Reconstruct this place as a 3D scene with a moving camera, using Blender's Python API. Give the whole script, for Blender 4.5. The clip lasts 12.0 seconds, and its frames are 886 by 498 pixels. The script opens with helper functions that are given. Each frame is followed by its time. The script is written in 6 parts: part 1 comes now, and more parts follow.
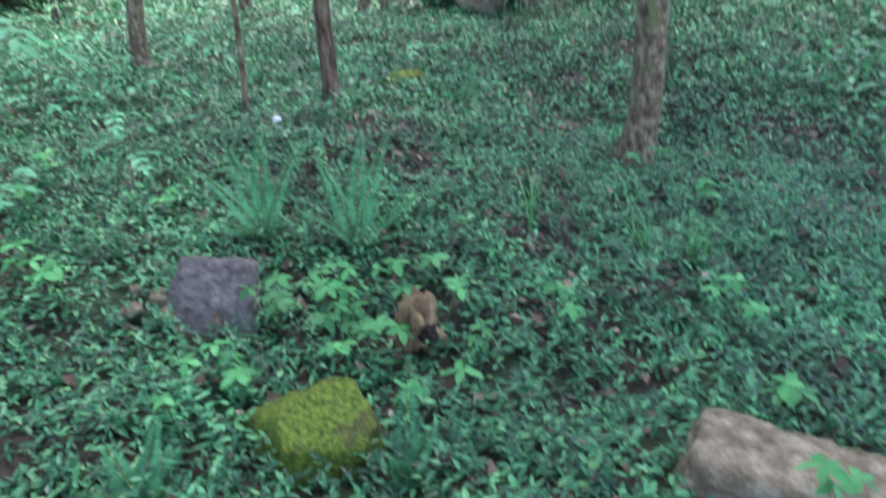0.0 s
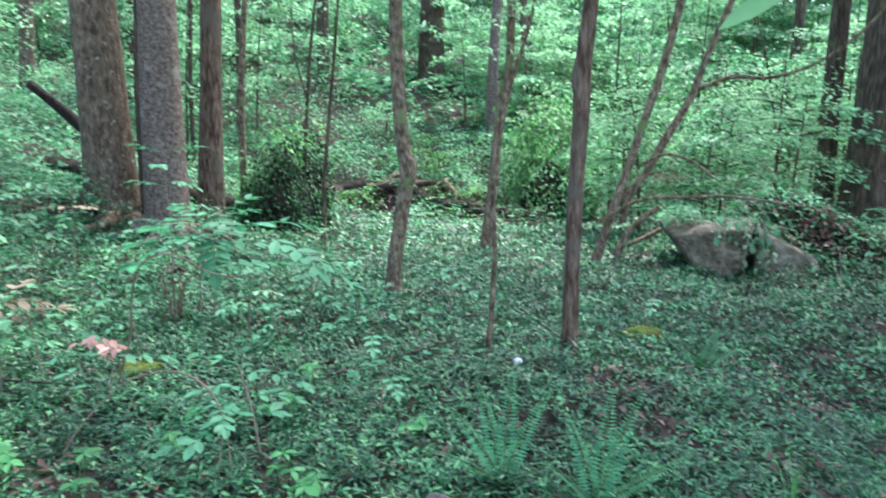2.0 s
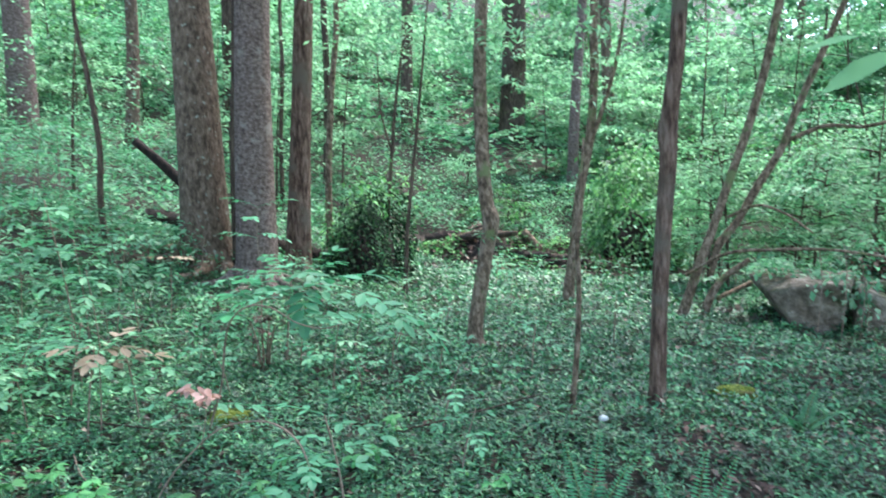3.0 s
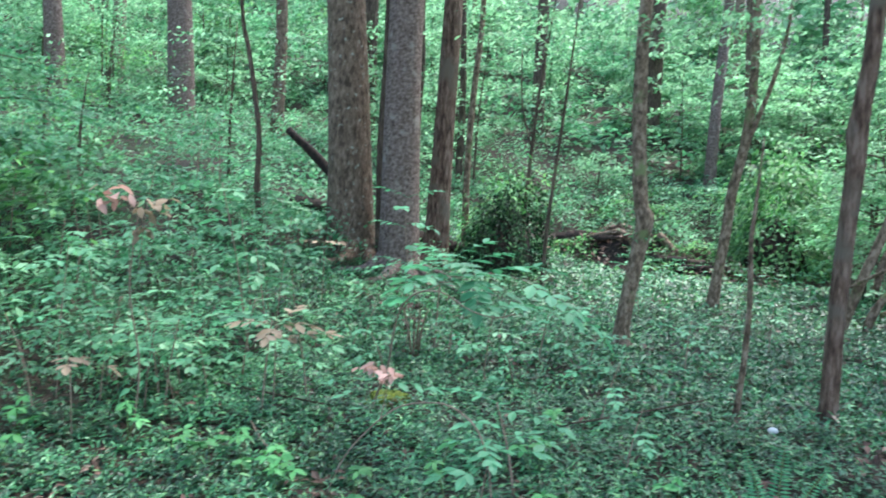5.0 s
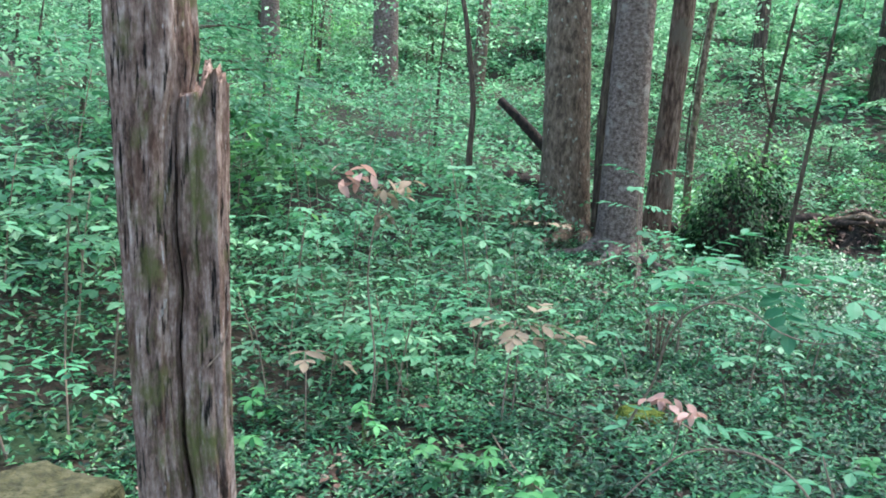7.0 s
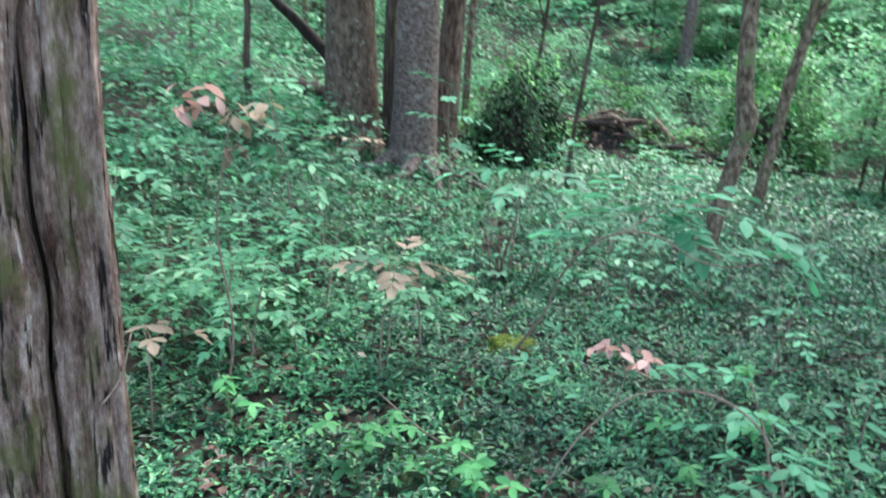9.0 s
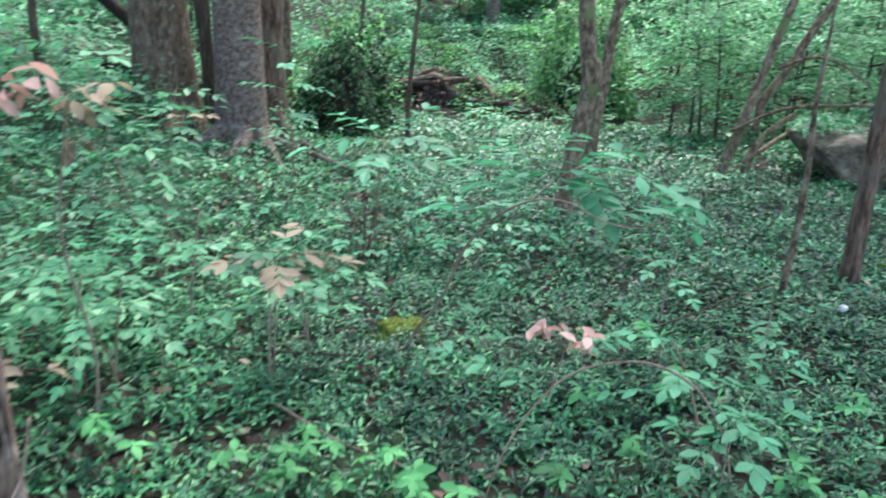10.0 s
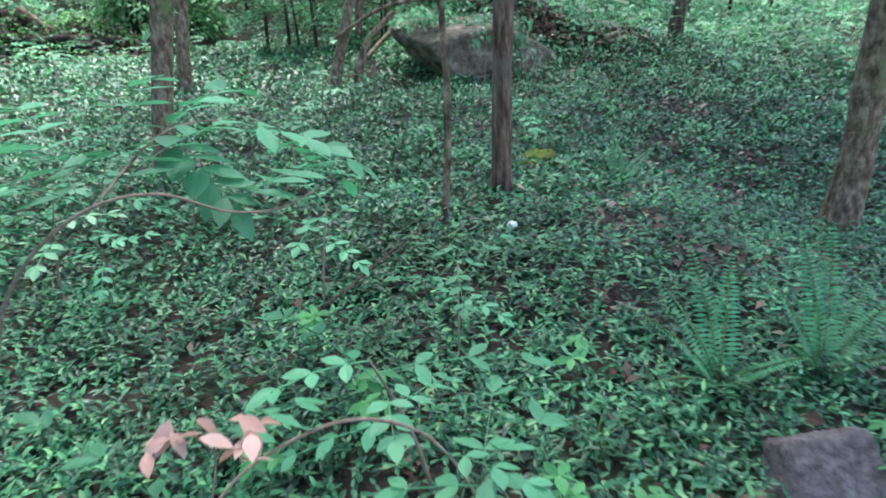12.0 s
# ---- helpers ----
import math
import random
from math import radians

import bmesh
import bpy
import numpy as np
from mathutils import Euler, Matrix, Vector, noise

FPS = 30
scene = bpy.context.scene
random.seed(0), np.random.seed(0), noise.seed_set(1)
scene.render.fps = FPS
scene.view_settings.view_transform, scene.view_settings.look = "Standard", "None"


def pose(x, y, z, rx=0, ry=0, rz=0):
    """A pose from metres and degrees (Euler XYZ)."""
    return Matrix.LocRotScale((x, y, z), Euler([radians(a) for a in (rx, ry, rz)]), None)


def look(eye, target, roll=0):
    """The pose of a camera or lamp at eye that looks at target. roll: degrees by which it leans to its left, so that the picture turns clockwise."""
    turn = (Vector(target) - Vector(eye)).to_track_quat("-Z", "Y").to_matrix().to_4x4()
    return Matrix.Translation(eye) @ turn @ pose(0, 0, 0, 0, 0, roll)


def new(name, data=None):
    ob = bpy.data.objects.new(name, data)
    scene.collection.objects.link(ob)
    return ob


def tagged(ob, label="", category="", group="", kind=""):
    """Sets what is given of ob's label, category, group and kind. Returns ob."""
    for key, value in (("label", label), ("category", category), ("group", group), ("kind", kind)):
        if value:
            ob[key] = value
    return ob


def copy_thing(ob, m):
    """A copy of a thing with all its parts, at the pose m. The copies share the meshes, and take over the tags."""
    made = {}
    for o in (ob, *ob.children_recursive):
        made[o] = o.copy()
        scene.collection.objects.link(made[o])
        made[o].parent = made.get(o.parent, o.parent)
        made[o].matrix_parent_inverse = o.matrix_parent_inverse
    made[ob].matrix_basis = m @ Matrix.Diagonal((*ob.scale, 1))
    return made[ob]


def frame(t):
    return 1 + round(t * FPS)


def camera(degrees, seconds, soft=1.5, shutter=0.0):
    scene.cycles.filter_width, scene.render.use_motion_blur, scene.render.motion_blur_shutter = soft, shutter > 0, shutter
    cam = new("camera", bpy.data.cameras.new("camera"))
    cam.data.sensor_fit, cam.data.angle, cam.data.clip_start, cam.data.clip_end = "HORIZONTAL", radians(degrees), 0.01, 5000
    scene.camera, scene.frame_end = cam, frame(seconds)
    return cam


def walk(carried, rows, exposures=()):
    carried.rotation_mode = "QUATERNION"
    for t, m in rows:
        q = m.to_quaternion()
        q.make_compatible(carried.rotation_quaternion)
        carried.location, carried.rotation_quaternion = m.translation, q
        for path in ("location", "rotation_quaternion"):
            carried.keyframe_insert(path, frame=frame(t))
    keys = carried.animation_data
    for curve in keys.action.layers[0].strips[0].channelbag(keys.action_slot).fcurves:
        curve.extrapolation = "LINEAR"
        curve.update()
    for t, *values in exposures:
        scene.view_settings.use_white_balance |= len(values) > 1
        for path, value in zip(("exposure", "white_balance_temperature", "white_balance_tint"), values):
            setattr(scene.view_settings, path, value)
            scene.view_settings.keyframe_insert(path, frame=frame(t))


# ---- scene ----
cam = camera(60.7, 12.0, soft=1.8, shutter=0.55)
PATH = [
    (0, (0.058, -0.256, 1.566), (0.032, 1.527, 0.661), -3.1),
    (0.5, (-0.096, -0.291, 1.640), (-0.165, 1.587, 0.955), -0.8),
    (1, (-0.177, -0.282, 1.657), (-0.448, 1.626, 1.124), -0.5),
    (1.5, (-0.200, -0.303, 1.685), (-0.617, 1.609, 1.272), -0.1),
    (2, (-0.208, -0.319, 1.701), (-0.742, 1.582, 1.378), 0.2),
    (2.5, (-0.231, -0.337, 1.721), (-0.871, 1.541, 1.463), -0.3),
    (3, (-0.229, -0.343, 1.729), (-0.967, 1.506, 1.535), -0.2),
    (3.5, (-0.257, -0.358, 1.745), (-1.073, 1.462, 1.595), 0.3),
    (3.7, (-0.279, -0.348, 1.740), (-1.128, 1.457, 1.591), 0.3),
    (5.3, (-0.624, -0.537, 1.691), (-1.673, 1.149, 1.449), 2.2),
    (5.5, (-0.707, -0.461, 1.702), (-1.793, 1.191, 1.403), 2.0),
    (6, (-1.031, -0.348, 1.680), (-2.316, 1.156, 1.384), 2.4),
    (6.5, (-1.242, -0.231, 1.732), (-2.589, 1.218, 1.438), 2.9),
    (6.7, (-1.283, -0.219, 1.733), (-2.655, 1.205, 1.436), 2.5),
    (8.3, (-1.736, -0.441, 1.735), (-2.790, 1.216, 1.358), 2.6),
    (8.5, (-1.884, -0.331, 1.695), (-2.802, 1.407, 1.328), 2.7),
    (9, (-2.255, -0.150, 1.758), (-3.022, 1.622, 1.237), 3.0),
    (9.5, (-2.548, -0.052, 1.717), (-3.030, 1.792, 1.110), 2.2),
    (10, (-2.700, 0.065, 1.738), (-3.000, 1.950, 1.142), 1.4),
    (10.5, (-2.744, 0.390, 1.774), (-2.890, 2.316, 1.254), -0.0),
    (11, (-2.694, 0.542, 1.782), (-2.687, 2.482, 1.294), -2.8),
    (11.5, (-2.688, 0.795, 1.685), (-2.177, 2.605, 1.003), -3.4),
    (12, (-2.627, 1.183, 1.627), (-2.004, 2.906, 0.826), -2.1),
]
walk(cam, [(t, look(eye, target, roll)) for t, eye, target, roll in PATH], exposures=[(0, 3.06, 6480, 13), (2, 2.98, 6480, 13), (3.5, 2.83, 6480, 13), (6, 2.79, 6480, 13), (9, 2.82, 6480, 13), (12, 2.78, 6480, 13)])

# ---- sky and sun ----
world = bpy.data.worlds.new("overcast_sky")
scene.world = world
world.use_nodes = True
wn = world.node_tree.nodes
sky = wn.new("ShaderNodeTexSky")
sky.sky_type, sky.sun_disc = "NISHITA", False
sky.sun_elevation, sky.sun_rotation = radians(62), radians(20)
wn["Background"].inputs["Strength"].default_value = 0.15
world.node_tree.links.new(sky.outputs[0], wn["Background"].inputs["Color"])
sun = new("sun", bpy.data.lights.new("sun", "SUN"))
sun.data.energy, sun.data.angle, sun.data.color = 1.5, radians(25), (1.0, 0.975, 0.93)
sun.matrix_world = look((0, 0, 30), (-5, -14, 0))

rng = np.random.default_rng(7)


# ---- materials ----
def nodes_of(name):
    m = bpy.data.materials.new(name)
    m.use_nodes = True
    return m, m.node_tree.nodes, m.node_tree.links, m.node_tree.nodes["Principled BSDF"]


def ramp(n, stops):
    r = n.new("ShaderNodeValToRGB")
    el = r.color_ramp.elements
    while len(el) < len(stops):
        el.new(0.5)
    for e, (p, c) in zip(el, stops):
        e.position, e.color = p, (*c, 1)
    return r


def leaf_mat(name, stops, rough=0.45, through_light=0.3, spec=0.3, blotch=2.0):
    """Leaves: the colour varies from leaf to leaf and in blotches; some light shines through."""
    m, n, l, b = nodes_of(name)
    geo = n.new("ShaderNodeNewGeometry")
    r = ramp(n, stops)
    l.new(geo.outputs["Random Per Island"], r.inputs[0])
    tex = n.new("ShaderNodeTexNoise")
    tex.inputs["Scale"].default_value, tex.inputs["Detail"].default_value = blotch, 4
    l.new(geo.outputs["Position"], tex.inputs["Vector"])
    hsv = n.new("ShaderNodeHueSaturation")
    mr = n.new("ShaderNodeMapRange")
    mr.inputs["From Min"].default_value, mr.inputs["From Max"].default_value = 0.32, 0.68
    mr.inputs["To Min"].default_value, mr.inputs["To Max"].default_value = 0.55, 1.4
    l.new(tex.outputs[0], mr.inputs["Value"])
    l.new(mr.outputs[0], hsv.inputs["Value"])
    l.new(r.outputs[0], hsv.inputs["Color"])
    l.new(hsv.outputs[0], b.inputs["Base Color"])
    b.inputs["Roughness"].default_value = rough
    b.inputs["Specular IOR Level"].default_value = spec
    tr = n.new("ShaderNodeBsdfTranslucent")
    gain = n.new("ShaderNodeHueSaturation")
    gain.inputs["Value"].default_value, gain.inputs["Saturation"].default_value = 1.5, 1.1
    l.new(hsv.outputs[0], gain.inputs["Color"])
    l.new(gain.outputs[0], tr.inputs["Color"])
    mix = n.new("ShaderNodeMixShader")
    mix.inputs[0].default_value = through_light
    l.new(b.outputs[0], mix.inputs[1])
    l.new(tr.outputs[0], mix.inputs[2])
    l.new(mix.outputs[0], n["Material Output"].inputs["Surface"])
    return m


def rough_mat(name, stops, scale, stretch=(1, 1, 1), rough=0.9, bump=0.5, patch=None, patch_scale=2.0, patch_cut=(0.52, 0.62), fine=None, depth=0.03):
    """Bark, wood, stone, soil: stretched noise for grain, a finer noise in the relief, and patches of moss or lichen."""
    m, n, l, b = nodes_of(name)
    tc = n.new("ShaderNodeTexCoord")
    mp = n.new("ShaderNodeMapping")
    mp.inputs["Scale"].default_value = stretch
    l.new(tc.outputs["Object"], mp.inputs["Vector"])
    t1 = n.new("ShaderNodeTexNoise")
    t1.inputs["Scale"].default_value, t1.inputs["Detail"].default_value, t1.inputs["Roughness"].default_value = scale, 8, 0.65
    l.new(mp.outputs[0], t1.inputs["Vector"])
    r = ramp(n, stops)
    l.new(t1.outputs[0], r.inputs[0])
    colour = r.outputs[0]
    if patch:
        t2 = n.new("ShaderNodeTexNoise")
        t2.inputs["Scale"].default_value, t2.inputs["Detail"].default_value = patch_scale, 6
        l.new(tc.outputs["Object"], t2.inputs["Vector"])
        pr = n.new("ShaderNodeMapRange")
        pr.inputs["From Min"].default_value, pr.inputs["From Max"].default_value = patch_cut
        l.new(t2.outputs[0], pr.inputs["Value"])
        mx = n.new("ShaderNodeMixRGB")
        mx.inputs["Color2"].default_value = (*patch, 1)
        l.new(pr.outputs[0], mx.inputs["Fac"])
        l.new(colour, mx.inputs["Color1"])
        colour = mx.outputs[0]
    l.new(colour, b.inputs["Base Color"])
    b.inputs["Roughness"].default_value = rough
    b.inputs["Specular IOR Level"].default_value = 0.25
    t3 = n.new("ShaderNodeTexNoise")
    t3.inputs["Scale"].default_value, t3.inputs["Detail"].default_value = fine or scale * 2.2, 6
    l.new(mp.outputs[0], t3.inputs["Vector"])
    bp = n.new("ShaderNodeBump")
    bp.inputs["Strength"].default_value, bp.inputs["Distance"].default_value = bump, depth
    l.new(t3.outputs[0], bp.inputs["Height"])
    l.new(bp.outputs[0], b.inputs["Normal"])
    return m


VINCA = leaf_mat("vinca_leaf", [(0.0, (0.007, 0.033, 0.014)), (0.35, (0.019, 0.090, 0.038)), (0.7, (0.050, 0.195, 0.083)), (0.92, (0.095, 0.29, 0.12)), (1.0, (0.17, 0.38, 0.14))], 0.40, 0.15, 0.40)
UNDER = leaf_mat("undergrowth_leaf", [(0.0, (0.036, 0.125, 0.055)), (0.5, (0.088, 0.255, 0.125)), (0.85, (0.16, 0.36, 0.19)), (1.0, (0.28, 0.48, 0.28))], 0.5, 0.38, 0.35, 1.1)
# Paleness stands in for haze, wide blotches for patches of light and shade.
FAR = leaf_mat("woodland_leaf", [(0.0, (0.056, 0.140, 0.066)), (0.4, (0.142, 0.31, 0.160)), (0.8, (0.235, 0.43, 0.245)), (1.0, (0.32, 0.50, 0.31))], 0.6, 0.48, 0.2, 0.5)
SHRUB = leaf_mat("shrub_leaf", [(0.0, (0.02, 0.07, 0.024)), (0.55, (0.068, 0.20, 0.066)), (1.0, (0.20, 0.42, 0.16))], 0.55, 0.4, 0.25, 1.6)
CANOPY = leaf_mat("canopy_leaf", [(0.0, (0.04, 0.11, 0.03)), (1.0, (0.10, 0.24, 0.06))], 0.5, 0.45)
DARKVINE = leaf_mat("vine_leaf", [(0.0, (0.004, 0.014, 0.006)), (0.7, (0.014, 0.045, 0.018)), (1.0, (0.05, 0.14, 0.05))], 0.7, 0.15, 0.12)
BRIGHT = leaf_mat("seedling_leaf", [(0.0, (0.052, 0.205, 0.068)), (0.6, (0.083, 0.28, 0.094)), (1.0, (0.13, 0.36, 0.125))], 0.55, 0.3)
ASH = leaf_mat("ash_leaf", [(0.0, (0.065, 0.24, 0.115)), (1.0, (0.135, 0.38, 0.20))], 0.5, 0.32)
PINK = leaf_mat("pink_leaf", [(0.0, (0.42, 0.23, 0.18)), (1.0, (0.62, 0.39, 0.33))], 0.55, 0.25)
TAN = leaf_mat("tan_leaf", [(0.0, (0.20, 0.145, 0.09)), (1.0, (0.37, 0.28, 0.19))], 0.6, 0.25)
FERN = leaf_mat("fern_leaf", [(0.0, (0.035, 0.15, 0.065)), (1.0, (0.08, 0.25, 0.11))], 0.5, 0.25)
GRASS = leaf_mat("grass_blade", [(0.0, (0.05, 0.17, 0.05)), (1.0, (0.12, 0.30, 0.10))], 0.5, 0.3)
LITTER = leaf_mat("dead_leaf", [(0.0, (0.030, 0.017, 0.012)), (0.5, (0.085, 0.046, 0.034)), (0.85, (0.16, 0.092, 0.068)), (1.0, (0.34, 0.25, 0.19))], 0.7, 0.1, 0.3)
SOIL = rough_mat("soil", [(0.3, (0.012, 0.010, 0.007)), (0.55, (0.035, 0.026, 0.018)), (0.75, (0.07, 0.05, 0.036))], 9.0, bump=0.9, patch=(0.025, 0.05, 0.02), patch_scale=1.3)
BARK_BROWN = rough_mat("lichen_bark", [(0.36, (0.044, 0.029, 0.019)), (0.5, (0.112, 0.076, 0.052)), (0.64, (0.19, 0.138, 0.10))], 20.0, (1, 1, 0.45), bump=0.9, patch=(0.25, 0.255, 0.205), patch_scale=13.0, patch_cut=(0.62, 0.69), fine=42.0)
BARK_GREY = rough_mat("grey_bark", [(0.37, (0.058, 0.037, 0.030)), (0.5, (0.130, 0.092, 0.076)), (0.63, (0.215, 0.162, 0.138))], 22.0, (1, 1, 1.2), bump=0.9, patch=(0.23, 0.19, 0.165), patch_scale=6.0, patch_cut=(0.58, 0.70))
BARK_DARK = rough_mat("dark_bark", [(0.36, (0.022, 0.014, 0.010)), (0.5, (0.066, 0.045, 0.032)), (0.64, (0.13, 0.094, 0.068))], 24.0, (1, 1, 0.16), bump=1.0, patch=(0.085, 0.085, 0.045), patch_scale=5.0, patch_cut=(0.60, 0.74))
BARK_TAN = rough_mat("tan_bark", [(0.37, (0.052, 0.034, 0.021)), (0.5, (0.145, 0.099, 0.066)), (0.63, (0.27, 0.20, 0.145))], 22.0, (1, 1, 0.55), bump=0.8, patch=(0.13, 0.15, 0.065), patch_scale=5.0, patch_cut=(0.57, 0.68))
BARK_RED = rough_mat("reddish_bark", [(0.38, (0.038, 0.020, 0.014)), (0.5, (0.112, 0.066, 0.046)), (0.62, (0.205, 0.138, 0.105))], 26.0, (1, 1, 0.2), bump=1.0, patch=(0.13, 0.10, 0.075), patch_scale=3.0)
def cedar_mat():
    """Old grey cedar: broad grey and brown stains, fine dark checks along the grain, moss in patches."""
    m, n, l, b = nodes_of("weathered_cedar")
    tc = n.new("ShaderNodeTexCoord")

    def noise_at(stretch, scale, detail=8, rough=0.6):
        mp = n.new("ShaderNodeMapping")
        mp.inputs["Scale"].default_value = stretch
        l.new(tc.outputs["Object"], mp.inputs["Vector"])
        t = n.new("ShaderNodeTexNoise")
        t.inputs["Scale"].default_value, t.inputs["Detail"].default_value, t.inputs["Roughness"].default_value = scale, detail, rough
        l.new(mp.outputs[0], t.inputs["Vector"])
        return t.outputs[0]

    def mixed(fac, a, c, kind="MIX"):
        x = n.new("ShaderNodeMixRGB")
        x.blend_type = kind
        for k, v in (("Fac", fac), ("Color1", a), ("Color2", c)):
            if isinstance(v, bpy.types.NodeSocket):
                l.new(v, x.inputs[k])
            else:
                x.inputs[k].default_value = v
        return x.outputs[0]

    def band(v, lo, hi):
        r = n.new("ShaderNodeMapRange")
        r.inputs["From Min"].default_value, r.inputs["From Max"].default_value = lo, hi
        l.new(v, r.inputs["Value"])
        return r.outputs[0]

    fine = noise_at((1, 1, 0.30), 95.0, 8, 0.7)
    broad = noise_at((1, 1, 0.16), 26.0, 8, 0.65)
    both = n.new("ShaderNodeMath")
    both.operation = "MULTIPLY_ADD"
    both.inputs[1].default_value = 0.45
    l.new(fine, both.inputs[0])
    half_b = n.new("ShaderNodeMath")
    half_b.operation = "MULTIPLY"
    half_b.inputs[1].default_value = 0.55
    l.new(broad, half_b.inputs[0])
    l.new(half_b.outputs[0], both.inputs[2])
    grain = both.outputs[0]
    base = ramp(n, [(0.39, (0.075, 0.048, 0.039)), (0.46, (0.168, 0.105, 0.082)), (0.53, (0.26, 0.178, 0.148)), (0.62, (0.42, 0.325, 0.28))])
    l.new(grain, base.inputs[0])
    stain = band(noise_at((1, 1, 0.4), 11.0, 6, 0.7), 0.48, 0.62)
    c = mixed(stain, base.outputs[0], (0.42, 0.34, 0.30, 1), "MULTIPLY")
    checks = band(noise_at((1, 1, 0.09), 60.0, 6, 0.6), 0.575, 0.63)
    c = mixed(checks, c, (0.012, 0.009, 0.008, 1))
    # moss grows thickest along the split, a metre or so up
    near_split = n.new("ShaderNodeVectorMath")
    near_split.operation = "DOT_PRODUCT"
    near_split.inputs[1].default_value = (0.447, 0.894, 0)
    l.new(tc.outputs["Object"], near_split.inputs[0])
    hump = ramp(n, [(0.0, (0, 0, 0)), (0.50, (0.03, 0.03, 0.03)), (0.545, (0.09, 0.09, 0.09)), (0.58, (0.05, 0.05, 0.05)), (0.63, (0, 0, 0))])
    half_up = n.new("ShaderNodeMath")
    half_up.operation = "ADD"
    half_up.inputs[1].default_value = 0.5
    l.new(near_split.outputs["Value"], half_up.inputs[0])
    l.new(half_up.outputs[0], hump.inputs[0])
    more = n.new("ShaderNodeMath")
    l.new(noise_at((1, 1, 0.6), 6.5, 8, 0.7), more.inputs[0])
    l.new(hump.outputs[0], more.inputs[1])
    moss = band(more.outputs[0], 0.53, 0.68)
    c = mixed(moss, c, (0.095, 0.095, 0.032, 1))
    flakes = band(noise_at((1, 1, 0.22), 34.0, 4), 0.66, 0.70)
    c = mixed(flakes, c, (0.36, 0.315, 0.29, 1))
    l.new(c, b.inputs["Base Color"])
    b.inputs["Roughness"].default_value = 0.9
    b.inputs["Specular IOR Level"].default_value = 0.2
    bp = n.new("ShaderNodeBump")
    bp.inputs["Strength"].default_value, bp.inputs["Distance"].default_value = 1.0, 0.009
    l.new(mixed(checks, grain, (0, 0, 0, 1)), bp.inputs["Height"])
    l.new(bp.outputs[0], b.inputs["Normal"])
    return m


DEADWOOD = cedar_mat()
ROTTEN = rough_mat("rotten_wood", [(0.35, (0.008, 0.006, 0.005)), (0.6, (0.035, 0.024, 0.018)), (0.8, (0.10, 0.07, 0.05))], 14.0, (1, 1, 0.5), bump=1.0)
TWIG = rough_mat("twig_bark", [(0.3, (0.12, 0.08, 0.055)), (0.7, (0.29, 0.215, 0.165))], 40.0, bump=0.3, depth=0.004)
STEM = rough_mat("green_stem", [(0.3, (0.055, 0.09, 0.03)), (0.7, (0.12, 0.18, 0.06))], 40.0, bump=0.2, depth=0.003)
STONE_PURPLE = rough_mat("purple_grey_stone", [(0.32, (0.060, 0.045, 0.043)), (0.5, (0.115, 0.089, 0.086)), (0.70, (0.19, 0.15, 0.145))], 18.0, bump=1.0, patch=(0.20, 0.185, 0.165), patch_scale=7.0, patch_cut=(0.62, 0.70), depth=0.02)
STONE_TAN = rough_mat("tan_grey_stone", [(0.32, (0.085, 0.054, 0.034)), (0.5, (0.20, 0.138, 0.094)), (0.68, (0.37, 0.28, 0.205))], 12.0, bump=1.0, patch=(0.085, 0.09, 0.028), patch_scale=4.0, patch_cut=(0.54, 0.64), depth=0.03)
STONE_BOULDER = rough_mat("boulder_stone", [(0.34, (0.050, 0.038, 0.027)), (0.5, (0.135, 0.107, 0.078)), (0.66, (0.25, 0.21, 0.165))], 7.0, bump=1.0, patch=(0.055, 0.062, 0.03), patch_scale=4.0, patch_cut=(0.52, 0.64), depth=0.05)
MOSSY = rough_mat("mossy_stone_skin", [(0.3, (0.026, 0.026, 0.014)), (0.5, (0.062, 0.060, 0.027)), (0.72, (0.12, 0.11, 0.06))], 16.0, bump=0.9, patch=(0.12, 0.105, 0.07), patch_scale=5.0, patch_cut=(0.55, 0.66))
MOSS = rough_mat("moss", [(0.34, (0.03, 0.045, 0.008)), (0.5, (0.115, 0.15, 0.02)), (0.68, (0.25, 0.28, 0.04))], 60.0, bump=1.0, patch=(0.075, 0.05, 0.028), patch_scale=7.0, patch_cut=(0.56, 0.66), depth=0.02)
STUBWOOD = rough_mat("broken_root_wood", [(0.3, (0.06, 0.034, 0.018)), (0.55, (0.22, 0.135, 0.075)), (0.75, (0.38, 0.26, 0.16))], 16.0, (1, 1, 0.3), bump=0.9)
PALE = rough_mat("white_quartz", [(0.3, (0.5, 0.48, 0.46)), (0.7, (0.75, 0.73, 0.70))], 20.0, bump=0.4, depth=0.005)


# ---- mesh helpers ----
def soft(v, w):
    return w * np.logaddexp(0, np.asarray(v, float) / w)


